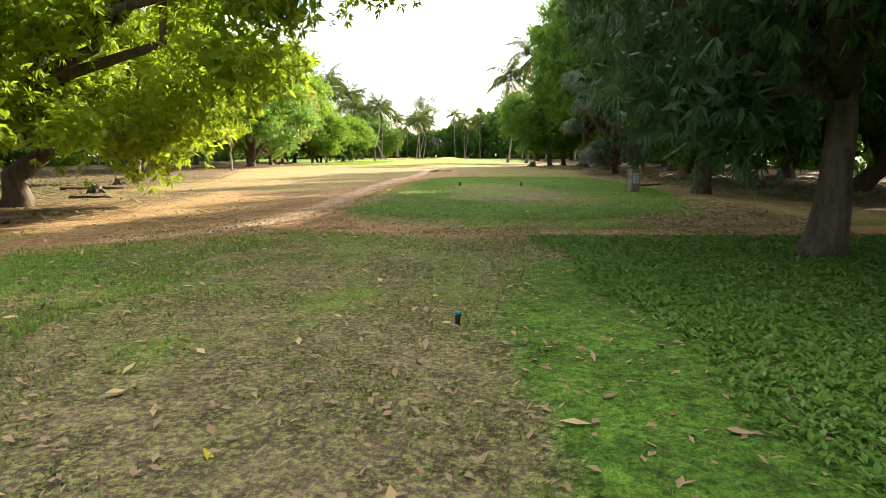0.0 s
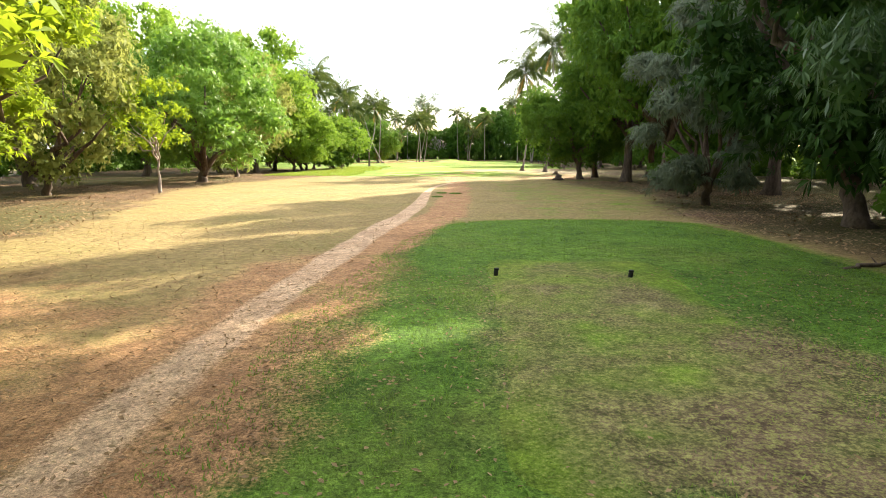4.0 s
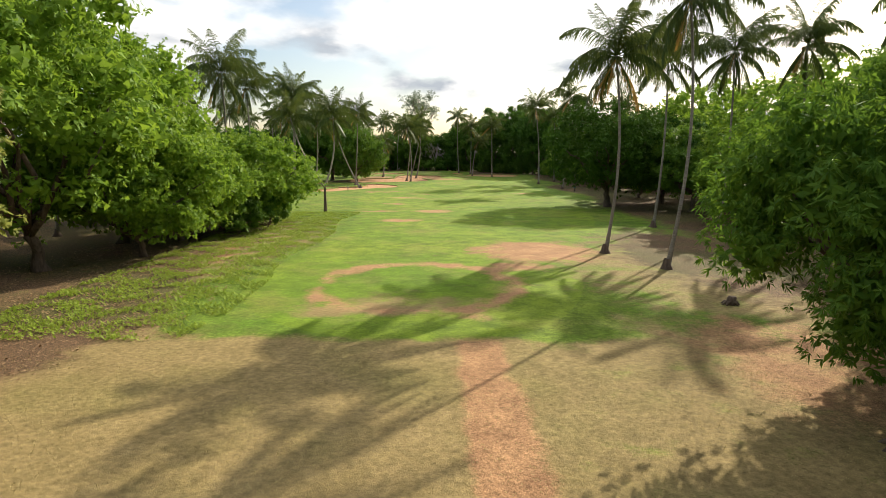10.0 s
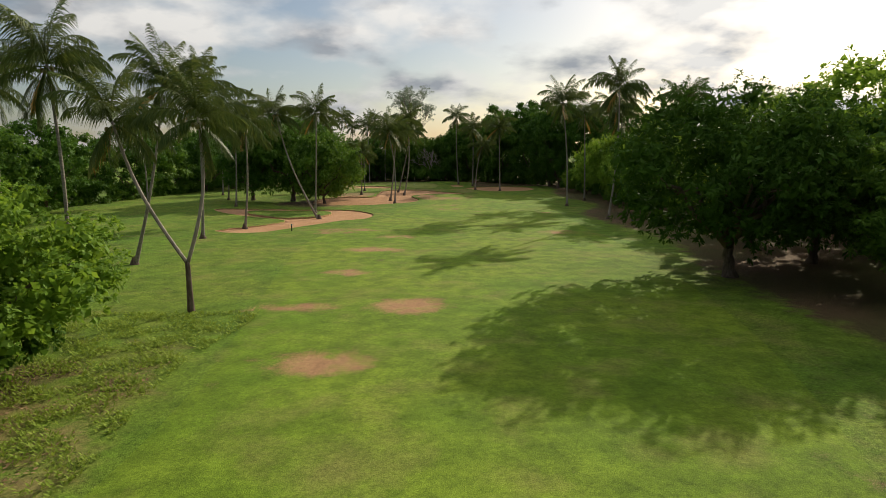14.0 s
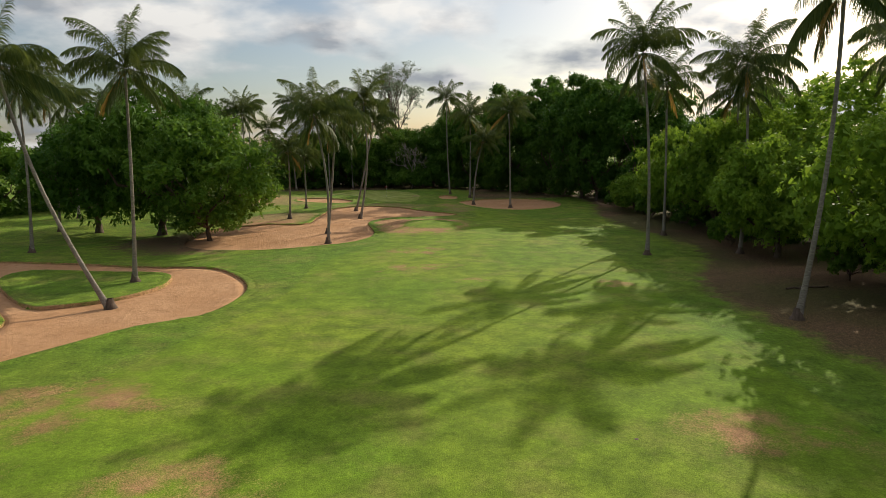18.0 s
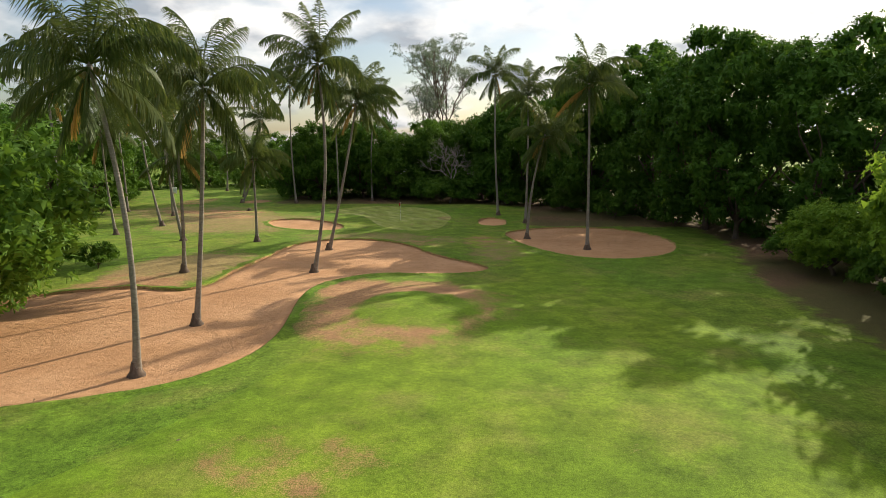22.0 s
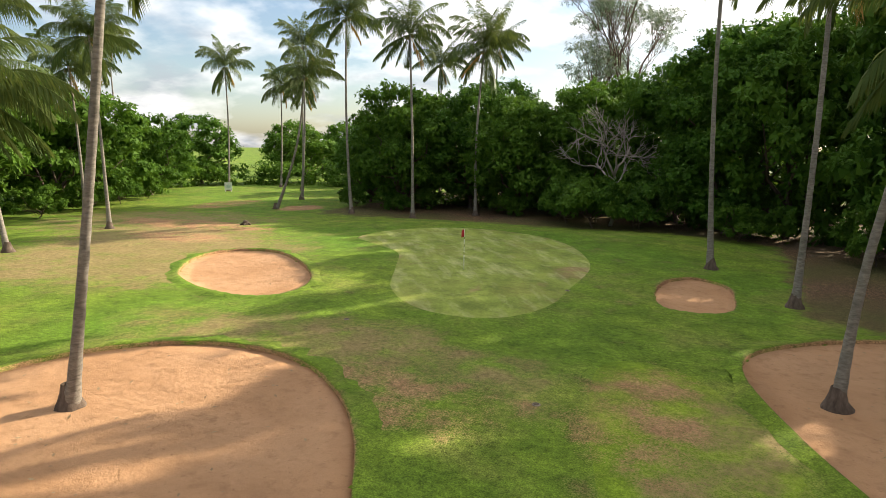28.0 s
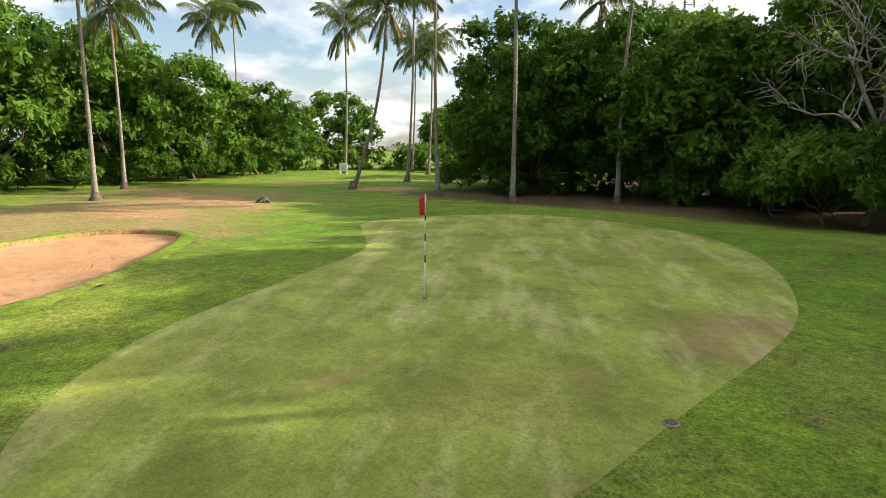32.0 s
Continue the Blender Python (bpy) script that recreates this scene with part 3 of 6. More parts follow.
def zones(X, Y):
    """How dry, bare and leaf-strewn the ground is."""
    edge = 15.5 - 0.75 * np.maximum(0, -3 - X) * (X > -14) - 8 * (X <= -14)
    dry = smoothstep(edge - 0.4, edge + 2.5, Y) * (1 - smoothstep(-1.2, 0.8, inside(TEE_FAR, X, Y))) * (1 - smoothstep(84, 93, Y + 0.25 * np.abs(X + 2))) * (0.95 - 0.16 * smoothstep(1.5, 4, X) - 0.2 * smoothstep(2.5, 5, X) * smoothstep(38, 44, Y) * (1 - smoothstep(66, 76, Y)))
    dry = np.maximum(dry, 0.75 * blob(X, Y, 19, 96, 12, 16)) 
    dry = np.maximum(dry, 0.6 * blob(X, Y, -16, 99, 5.5, 24))
    dry = np.maximum(dry, 0.46 * blob(X, Y, -12.5, 108, 3.2, 16))
    dry = np.maximum(dry, 0.7 * blob(X, Y, -25, 250, 10, 9) + 0.55 * blob(X, Y, -38, 262, 12, 9))
    dry = np.maximum(dry, 0.2 * blob(X, Y, -7, 256, 15, 14))
    dry = np.maximum(dry, 0.55 * blob(X, Y, -6, 240.5, 9, 4.2, 0.6))
    dry = np.maximum(dry, 0.5 * blob(X, Y, 6, 236, 3, 9, 0.6))
    dry = np.maximum(dry, 0.8 * blob(X, Y, -17, 224, 5, 7))
    worn = 0.85 * (1 - smoothstep(1.1, 1.45, X - 0.05 * (Y - 6) - 1.3 * smoothstep(10, 13, Y))) * smoothstep(-4.4, -2.9, X + 0.08 * Y) * (1 - smoothstep(13.2, 15.4, Y)) * (0.70 + 0.30 * smoothstep(10, 5, Y))
    worn = np.maximum(worn, 0.58 * blob(X, Y, 2.6, 25.5, 1.9, 5.5, 0.3))
    worn = np.maximum(worn, 0.75 * blob(X, Y, 4.4, 23, 1.4, 3.2))
    worn = np.maximum(worn, 0.75 * blob(X, Y, 3.2, 22.4, 2.2, 1.2))
    dirt = 0.0 * X
    cross = [(-9, 11), (-5.5, 13.5), (-3.2, 16.4), (-1, 16.2), (1, 15.2), (3, 14.8), (6, 15), (10, 15.6)]
    dirt = np.maximum(dirt, 0.85 * (1 - smoothstep(0.3, 1.4, beside(cross, X, Y))))
    dirt = np.maximum(dirt, 0.75 * (1 - smoothstep(0.7, 3.0, beside(TRAIL[:6], X, Y))) * smoothstep(10, 15, Y))
    dirt = np.maximum(dirt, 0.52 * blob(X, Y, -8, 22, 6.5, 9))
    strip = [(-1.2, 33), (-0.6, 37.6), (0.45, 43), (0.9, 52), (1.2, 64), (1.1, 75), (0.9, 86)]
    dirt = np.maximum(dirt, 0.9 * (1 - smoothstep(0.5, 1.25, beside(strip, X, Y))))
    ring = np.abs(np.hypot((X - -1.8) / 5.1, (Y - 91.7) / 5.7) - 1)
    dirt = np.maximum(dirt, 0.72 * (1 - smoothstep(0.05, 0.24, ring)) * smoothstep(-8.5, -4, Y - 91.8 + 0 * X + 0.4 * (X + 2)))
    for x, y, rx, ry, a in ((6.0, 102.3, 4.4, 4.2, 0.8), (4.0, 96.6, 2.2, 1.4, 0.7), (-4.6, 121, 2.4, 1.7, 0.66), (-1.4, 131, 2.6, 2.0, 0.66), (-8, 131, 3, 1.2, 0.5), (-6.4, 141, 2.2, 1.4, 0.55), (-5.5, 152, 3.0, 1.8, 0.55),
                            (-3.5, 160, 3, 1.5, 0.5), (14, 163, 3, 2, 0.45), (1.2, 214.4, 5.4, 7.0, 0.8), (-2.0, 218.6, 2.6, 3.4, 0.85), (-2.4, 238.6, 4.2, 2.0, 0.42), (1.3, 197.7, 3.0, 2.2, 0.42), (2.0, 190.1, 3.2, 1.6, 0.40), (5.4, 185.2, 1.6, 1.0, 0.5), (14.8, 183.5, 1.8, 1.5, 0.45),
                            (4.2, 240.5, 1.8, 4.2, 0.45), (-17.5, 217, 4.5, 4.5, 0.75), (-34, 262, 9, 2.6, 0.62), (-29, 256, 5, 2.2, 0.55), (-44, 276, 3, 6, 0.5), (-34.6, 277, 2.2, 3, 0.8), (12, 80, 4, 6, 0.6), (-17, 100, 3.5, 9, 0.55), (-10.5, 165, 4, 3, 0.45)):
        dirt = np.maximum(dirt, a * blob(X, Y, x, y, rx, ry))
    litter = 0.85 * smoothstep(-12.5, -16.5, X + 2.2 * np.sin(Y * 0.13)) * (1 - smoothstep(118, 126, Y)) * smoothstep(-72, -66, X)
    litter = np.maximum(litter, 0.85 * smoothstep(8.5, 12.5, X + 1.2 * np.sin(Y * 0.2)) * smoothstep(16, 24, Y) * (1 - smoothstep(66, 76, Y)))
    litter = np.maximum(litter, 0.9 * smoothstep(19.0, 23.5, X + 1.2 * np.sin(Y * 0.15) + 2.5 * (1 - smoothstep(110, 135, Y)) - 3.5 * smoothstep(182, 198, Y)) * (1 - smoothstep(232, 238, Y)) * (0.75 + 0.25 * smoothstep(100, 130, Y)))
    litter = np.maximum(litter, 0.9 * smoothstep(25, 28, X) + 0.9 * smoothstep(7.2, 10.5, X) * smoothstep(249, 253, Y)) * (1 - smoothstep(55, 60, X))
    litter = np.maximum(litter, 0.9 * smoothstep(271, 276, Y + 0.35 * np.maximum(X, 0)) * smoothstep(-33, -29, X))
    litter = np.maximum(litter, 0.45 * blob(X, Y, 7.0, 19, 2.6, 6))
    litter = np.maximum(litter, 0.8 * blob(X, Y, -21, 205, 8, 7))
    # brown soil, and a darker tone for the shade that falls across it
    litter = np.maximum(litter, 0.8 * blob(X, Y, 17, 101, 6, 14))
    keep = 1 - np.clip(blob(X, Y, -9.5, 92, 2.6, 9) + blob(X, Y, -1, 84, 8, 1.6) + blob(X, Y, 4.4, 86, 2, 3) + blob(X, Y, 2.3, 213.4, 3.2, 3.4, 0.25), 0, 1)
    litter = np.maximum(litter, 0.62 * smoothstep(-6.5, -9, X) * smoothstep(11, 13, Y) * (1 - smoothstep(26, 34, Y)))
    litter = litter * (1 - 0.75 * smoothstep(-0.6, 0.8, inside(TEE_FAR, X, Y)))
    near = (1 - smoothstep(42, 68, np.abs(X + 6) * 0.9)) * (1 - smoothstep(300, 335, Y))
    return dry * keep * near, dirt * (0.15 + 0.85 * keep), litter * near, worn


def set_zones(me, co):
    for key, v in zip(("dry", "dirt", "litter", "worn"), zones(co[:, 0], co[:, 1])):
        me.attributes.new(key, "FLOAT", "POINT").data.foreach_set("value", v.astype(np.float32))


# ---- the ground, one sheet to the horizon ----
def axis(lo, hi, step, far):
    mid = np.arange(lo, hi + step / 2, step)
    grow = np.cumsum(step * 1.35 ** np.arange(1, 24))
    grow = grow[grow < far]
    return np.concatenate([lo - grow[::-1], mid, hi + grow])


gx, gy = axis(-46, 40, 0.5, 2600), axis(-4, 300, 0.5, 2600)
GX, GY = np.meshgrid(gx, gy)
flat_x, flat_y = GX.ravel(), GY.ravel()
gz = height(flat_x, flat_y)
for outline in BUNKERS.values():
    d = inside(outline, flat_x, flat_y)
    gz -= 0.30 * (d > 0.0)
gz = np.where(inside(ISLAND, flat_x, flat_y) > 0, height(flat_x, flat_y), gz)
co = np.stack([flat_x, flat_y, gz], 1)
nx, ny = len(gx), len(gy)
ii = (np.arange(ny - 1)[:, None] * nx + np.arange(nx - 1)[None]).ravel()
ground = solid("ground", co, np.stack([ii, ii + 1, ii + nx + 1, ii + nx], 1), M_ROUGH, smooth=True)
tagged(ground, "rough golf course ground of green and dry grass, red earth and leaf litter", "ground", kind="structure")
set_zones(ground.data, co)


def patch(name, outline, mat, lift, step, label, category, skirt=0.12, holes=()):
    """A sheet over the land within an outline, with a thin edge turned down."""
    from mathutils import geometry
    lo, hi = outline.min(0), outline.max(0)
    X, Y = np.meshgrid(np.arange(lo[0], hi[0], step), np.arange(lo[1], hi[1], step))
    X, Y = X.ravel() + np.random.uniform(-0.2, 0.2, X.size) * step, Y.ravel() + np.random.uniform(-0.2, 0.2, Y.size) * step
    ok = inside(outline, X, Y) > step * 0.5
    for hole in holes:
        ok &= inside(hole, X, Y) < -step * 0.5
    n = len(outline)
    pts = [Vector(p) for p in outline] 
    edges = [(i, (i + 1) % n) for i in range(n)]
    rims = [(0, n)]
    for hole in holes:
        k = len(pts)
        pts += [Vector(p) for p in hole]
        edges += [(k + i, k + (i + 1) % len(hole)) for i in range(len(hole))]
        rims.append((k, len(hole)))
    pts += [Vector(p) for p in zip(X[ok], Y[ok])]
    v2, _, f2, _, _, _ = geometry.delaunay_2d_cdt(pts, edges, [], 2 if holes else 1, 1e-5)
    V = np.array([(v.x, v.y) for v in v2])
    F = [tuple(f) for f in f2]
    if holes:
        mid = np.array([V[list(f)].mean(0) for f in F])
        ok = inside(outline, mid[:, 0], mid[:, 1]) > 0
        for hole in holes:
            ok &= inside(hole, mid[:, 0], mid[:, 1]) < 0
        keep = [f for f, good in zip(F, ok) if good]
        F = keep
    z = height(V[:, 0], V[:, 1]) + lift * smoothstep(-0.02, 0.7, inside(outline, V[:, 0], V[:, 1])) + (0.004 if lift else 0.0)
    co = np.column_stack([V, z])
    k = len(co)
    low = co[:n].copy()
    low[:, 2] -= skirt
    co = np.concatenate([co, low])
    if not lift:
        F += [(i, k + i, k + (i + 1) % n, (i + 1) % n) for i in range(n)]
    ob = solid(name, co if not lift else co[:k], F, mat, smooth=True)
    co = co if not lift else co[:k]
    set_zones(ob.data, co)
    if mat is M_GREEN:      # a pale mown collar, broken along its length
        d = inside(outline, co[:, 0], co[:, 1])
        rim = 0.5 * (1 - smoothstep(0.25, 0.75, d)) * (0.45 + 0.55 * np.sin(co[:, 0] * 0.5 + 0.6) ** 2)
        for x, y, rx, ry, k in ((-0.8, 255.6, 1.3, 1.6, 0.62), (-4.2, 249.8, 0.35, 1.0, 0.6), (-5.0, 254.2, 0.5, 0.5, 0.55), (-8.8, 253.8, 0.8, 1.0, 0.45), (-1.8, 252.0, 0.35, 0.5, 0.42)):
            rim = np.maximum(rim, k * blob(co[:, 0], co[:, 1], x, y, rx, ry))
        ob.data.attributes["dry"].data.foreach_set("value", rim.astype(np.float32))
    return tagged(ob, label, category, kind="structure")


patch("fairway", FAIRWAY, M_FAIRWAY, 0.03, 0.9, "mown bright green fairway with worn brown patches", "fairway")
patch("putting_green", GREEN, M_GREEN, 0.035, 0.45, "closely mown putting green with faint stripes and pale scuffs", "putting green")
patch("tee_surround", TEE_FAR, M_TEE, 0.03, 0.5, "lush green grass round the forward tee", "tee")
APRONS = [rounded([(1.3, 0.5), (1.25, 5), (1.15, 9), (2.2, 12.4), (3.0, 14.3), (6, 14.2), (9, 13), (9.4, 6), (9, 0.5), (4, 0.2)]), rounded([(-9.5, 9.6), (-6, 12.2), (-4.2, 13.8), (-2.6, 14.3), (-2.7, 12), (-2.9, 9), (-3.5, 6), (-6, 3.4), (-9, 3.4), (-10, 6)])]
for apron in APRONS:
    patch("tee_apron", apron, M_TEE, 0.02, 0.5, "green grass beside the worn back tee", "tee")
patch("tee_box", TEE_BOX, M_ROUGH, 0.045, 0.5, "worn rectangular teeing ground with bare corners", "tee", skirt=0.05)


def ribbon(name, line, half, mat, lift, label, category):
    """A trodden line: a strip of the ground whose sandy middle fades into the grass on both sides."""
    P = rounded(line + line[::-1][1:-1], 12)[: 12 * (len(line) - 1)]
    D = np.gradient(P, axis=0)
    D /= np.linalg.norm(D, axis=1)[:, None]
    N = np.column_stack([-D[:, 1], D[:, 0]])
    rng = np.random.default_rng(3)
    w = half * (0.8 + 0.4 * rng.random(len(P))) * (0.55 + 0.55 * (1 - smoothstep(38, 60, P[:, 1])))
    w = (w + np.roll(w, 1) + np.roll(w, -1)) / 3
    cols = np.linspace(-1, 1, 15)
    co, sand, n = [], [], len(P)
    for u in cols:
        q = P + N * u * 1.5
        co.append(np.column_stack([q, height(q[:, 0], q[:, 1]) + lift * (1 - 0.6 * abs(u))]))
        y = P[:, 1]
        sand.append((1 - smoothstep(0.45, 1.5, abs(u) * 1.5 / w)) * (0.42 + 0.25 * smoothstep(13, 16, y) + 0.28 * smoothstep(24, 32, y) - 0.12 * smoothstep(56, 66, y)))
    co = np.concatenate(co)
    F = [(k * n + i, (k + 1) * n + i, (k + 1) * n + i + 1, k * n + i + 1) for k in range(14) for i in range(n - 1)]
    ob = solid(name, co, [f[::-1] for f in F], mat, smooth=True)
    set_zones(ob.data, co)
    ob.data.attributes.new("sand", "FLOAT", "POINT").data.foreach_set("value", np.concatenate(sand).astype(np.float32))
    return tagged(ob, label, category, kind="structure")


ribbon("footpath", TRAIL, 0.4, M_ROUGH, 0.015, "narrow trodden path of pale sand across dry grass", "path")


def bunker(outline, label, holes=()):
    sand = patch("bunker", outline, M_SAND, 0.0, 0.7, label, "sand bunker", 0.3, holes)
    for rim, sign in [(outline, 1.0)] + [(h, -1.0) for h in holes]:
        D = np.roll(rim, -1, 0) - np.roll(rim, 1, 0)
        D /= np.linalg.norm(D, axis=1)[:, None]
        N = np.column_stack([D[:, 1], -D[:, 0]])
        if inside(rim, *(rim[:1] + N[:1] * 0.05).T)[0] > 0:
            N = -N
        rng = np.random.default_rng(5)
        jig = 1 + 0.25 * rng.normal(size=(len(rim), 1))
        rows, zs = [], []
        for off, up in ((0.6, 0.006), (0.28, 0.05), (0.05, 0.065), (-0.03, 0.02), (-0.05, -0.3)):
            q = rim + N * off * sign * (jig if off > 0.1 else 1)
            rows.append(q)
            zs.append(height(rim[:, 0] + N[:, 0] * 0.4 * sign, rim[:, 1] + N[:, 1] * 0.4 * sign, False) + up * (jig[:, 0] if off > 0 else 1))
        n = len(rim)
        co = np.concatenate([np.column_stack([q, z]) for q, z in zip(rows, zs)])
        F = [(k * n + i, k * n + (i + 1) % n, (k + 1) * n + (i + 1) % n, (k + 1) * n + i) for k in range(4) for i in range(n)]
        lip = solid("lip", co, F, M_ROUGH, sand, "grassy overhanging lip", smooth=True)
        set_zones(lip.data, co)
        ring = np.zeros(len(co), np.float32)
        ring[2 * n:] = 0.34
        lip.data.attributes["dry"].data.foreach_set("value", ring)
        ring[:] = 0.0
        ring[3 * n:] = 0.6
        lip.data.attributes["dirt"].data.foreach_set("value", ring)
    return sand


bunker(BUNKERS["long"], "long winding bunker of orange sand with palms in it")
bunker(BUNKERS["hook"], "hooked bunker of orange sand round a grass island", (ISLAND,))
bunker(BUNKERS["side"], "broad shaded bunker of reddish sand under two palms")
bunker(BUNKERS["green"], "kidney-shaped bunker of orange sand beside the green")
bunker(BUNKERS["small"], "small rounded bunker of pinkish sand")


# ---- trees ----


def thing(name, label, category, group="", at=(0, 0, 0)):
    ob = new(name)
    ob.location = at
    ob.empty_display_size = 0.3
    return tagged(ob, label, category, group)


def bent(rng, a, b, n=6, wander=0.12):
    a, b = np.array(a, float), np.array(b, float)
    u = np.linspace(0, 1, n)[:, None]
    w = rng.normal(size=(n, 3)) * wander * np.linalg.norm(b - a) * 0.35 * np.sin(u * np.pi)
    return a + (b - a) * u + w


def broadleaf(seed, label, spread, tall, clear, leaf_mat, tufts=1800, leaves=10, clumps=74, leaf=(0.3, 0.05), trunk=0.42, droop=0.45, bark_mat=None, fork=None, inner=0.8, low=0.0, knot=(0.15, 0.29), narrow=False, lean=None, shift=(0, 0), shell=(0.82, 1.06), limb_count=9, fan=(0.5, 1.75)):
    """A spreading tree: tapered trunk, limbs and a crown of many leaf clumps. clear: height of the crown's lower edge."""
    rng = np.random.default_rng(seed)
    tree = thing("broadleaf_tree", label, "tree", "trees along the hole")
    bark_mat = bark_mat or M_BARK
    split = fork or clear * 0.9 + 0.6
    top = np.array([*(lean or (rng.normal() * 0.4, rng.normal() * 0.4)), split])
    line = bent(rng, (0, 0, -0.25), top, 8, 0.1)
    rad = trunk * (0.75 + 0.75 * np.exp(-np.linspace(0, 1, 8) * 7)) * np.linspace(1, 0.8, 8)
    solid("trunk", *tube(line, rad, 10), bark_mat, tree, smooth=True)
    centers, sizes = [], []
    mid = (clear + tall) / 2
    while len(centers) < clumps:
        d = rng.normal(size=3)
        d /= np.linalg.norm(d)
        r = rng.uniform(0.55, 1.0) ** 0.6 if len(centers) > clumps * 0.16 else rng.uniform(0.0, 0.6)
        c = np.array([d[0] * spread * r, d[1] * spread * r, mid + d[2] * (tall - clear) * 0.5 * r])
        if c[2] < clear + 0.4 - low * np.hypot(c[0], c[1]) / spread:
            continue
        s = spread * rng.uniform(*knot)
        if any(np.linalg.norm(c - o) < 0.55 * (s + z) * 0.8 for o, z in zip(centers, sizes)) and rng.random() < 0.8:
            continue
        c[:2] = c[:2] * (spread - s * 0.45) / spread + np.array(shift)
        centers.append(c)
        sizes.append(s)
    limbs = sorted(range(len(centers)), key=lambda i: -np.hypot(*centers[i][:2]))[:limb_count]
    for k, i in enumerate(limbs):
        start = line[-1 - (k % 3)] + 0.0
        p = bent(rng, start, centers[i] * np.array([0.85, 0.85, 0.93]), 6, 0.16)
        solid("limb", *tube(p, trunk * np.linspace(0.5, 0.09, 6), 6), bark_mat, tree, smooth=True)
    v, f = leaf_cloud(rng, centers, sizes, tufts, leaves, leaf[0], leaf[1], droop, inner, narrow=narrow, shell=shell, fan=fan)
    solid("crown", v, f, leaf_mat, tree)
    return tree


def put(ob, x, y, turn, size=1.0, stretch=1.0, label=""):
    m = Matrix.LocRotScale((x, y, ground_at(x, y) - 0.03), Euler((0, 0, turn)), (size, size, size * stretch))
    c = copy_thing(ob, m)
    if label:
        c["label"] = label
    return c


def drop(ob):
    for o in (*ob.children_recursive, ob):
        bpy.data.objects.remove(o)


SPECIES = {
    # seed, label, spread, tall, clear, leaves, clumps, leaf size, trunk, droop, low
    "mango": (1, "dense dark green mango tree with a domed crown", 7.4, 11.5, 1.9, M_LEAF_DARK, 74, (0.34, 0.05), 0.45, 0.6, 0.8),
    "mango_dome": (1, "broad domed mango tree over bare shaded ground", 8.7, 12.4, 2.6, M_LEAF_DOME, 90, (0.34, 0.055), 0.5, 0.5, 0.25),
    "mango_sun": (14, "dense sunlit mango tree whose leaves droop to the ground", 6.8, 11.6, 0.9, M_LEAF_MANGO, 80, (0.34, 0.042), 0.45, 0.8, 0.8),
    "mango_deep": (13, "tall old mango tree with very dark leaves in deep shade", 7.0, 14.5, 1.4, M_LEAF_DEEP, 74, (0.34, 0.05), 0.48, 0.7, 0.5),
    "mango_b": (2, "tall dense mango tree in shade with drooping leaves", 6.8, 14.5, 3.2, M_LEAF_FRESH, 80, (0.34, 0.05), 0.48, 0.7, 0.0),
    "neem": (3, "spreading yellow-green neem tree lit by the sun", 6.4, 12.5, 2.2, M_LEAF_SUN, 92, (0.26, 0.045), 0.38, 0.35, 0.9),
    "neem_b": (4, "tall yellow-green shade tree with feathery foliage", 6.0, 15.0, 3.0, M_LEAF_SUN, 92, (0.26, 0.045), 0.4, 0.35, 0.0),
    "olive": (15, "pale olive-green tree with small leaves on low branches", 6.4, 11.5, 0.8, M_LEAF_OLIVE, 110, (0.2, 0.045), 0.3, 0.25, 1.0),
    "cashew": (5, "rounded green cashew tree with low branches", 6.6, 9.5, 1.2, M_LEAF_MID, 80, (0.24, 0.065), 0.34, 0.15, 0.9),
    "cashew_b": (6, "tall full green tree with a broad crown", 7.2, 17.0, 2.4, M_LEAF_MID, 90, (0.25, 0.065), 0.42, 0.2, 0.5),
    "shade_tree": (16, "rounded green shade tree at the edge of a bunker", 7.4, 12.0, 1.5, M_LEAF_FRESH, 95, (0.28, 0.06), 0.3, 0.25, 0.5),
    "far_a": (9, "dark green woodland tree with a full crown", 6.8, 14.0, 0.8, M_LEAF_DARK, 68, (0.3, 0.07), 0.35, 0.4, 0.8),
    "far_b": (10, "green woodland tree with a lumpy crown", 6.2, 12.5, 0.4, M_LEAF_WOOD, 68, (0.3, 0.07), 0.32, 0.3, 0.8),
    "far_c": (11, "tall woodland tree in deep green leaf", 6.4, 17.0, 1.2, M_LEAF_DARK, 74, (0.3, 0.07), 0.35, 0.45, 0.6),
}
MAKE, KINDS = {}, {}


def kind_of(name):
    """The model of a kind of tree, built when it is first asked for."""
    if name not in KINDS:
        args, sets = MAKE[name]
        KINDS[name] = broadleaf(*args, **sets)
    return KINDS[name]


def recipe(*args, **sets):
    return args, sets


for kind, (seed, label, spread, tall, clear, mat, clumps, leaf, trunk, droop, low) in SPECIES.items():
    knot = (0.10, 0.22) if mat in (M_LEAF_SUN, M_LEAF_OLIVE) else (0.15, 0.29)
    # near, middling and far from the line of play: ever coarser leaves
    MAKE[kind] = recipe(seed, label, spread, tall, clear, mat, 2500, 10, clumps, leaf, trunk, droop, low=low, knot=knot)
    MAKE[kind + "_mid"] = recipe(seed, label, spread, tall, clear, mat, 1350, 9, clumps, (leaf[0] * 1.25, leaf[1] * 1.4), trunk, droop, low=low, knot=knot, narrow=True, inner=1.2)
    MAKE[kind + "_far"] = recipe(seed, label, spread, tall, clear, mat, 780, 8, clumps, (leaf[0] * 1.6, leaf[1] * 1.9), trunk, droop, low=low, knot=knot, narrow=True, inner=0.9)
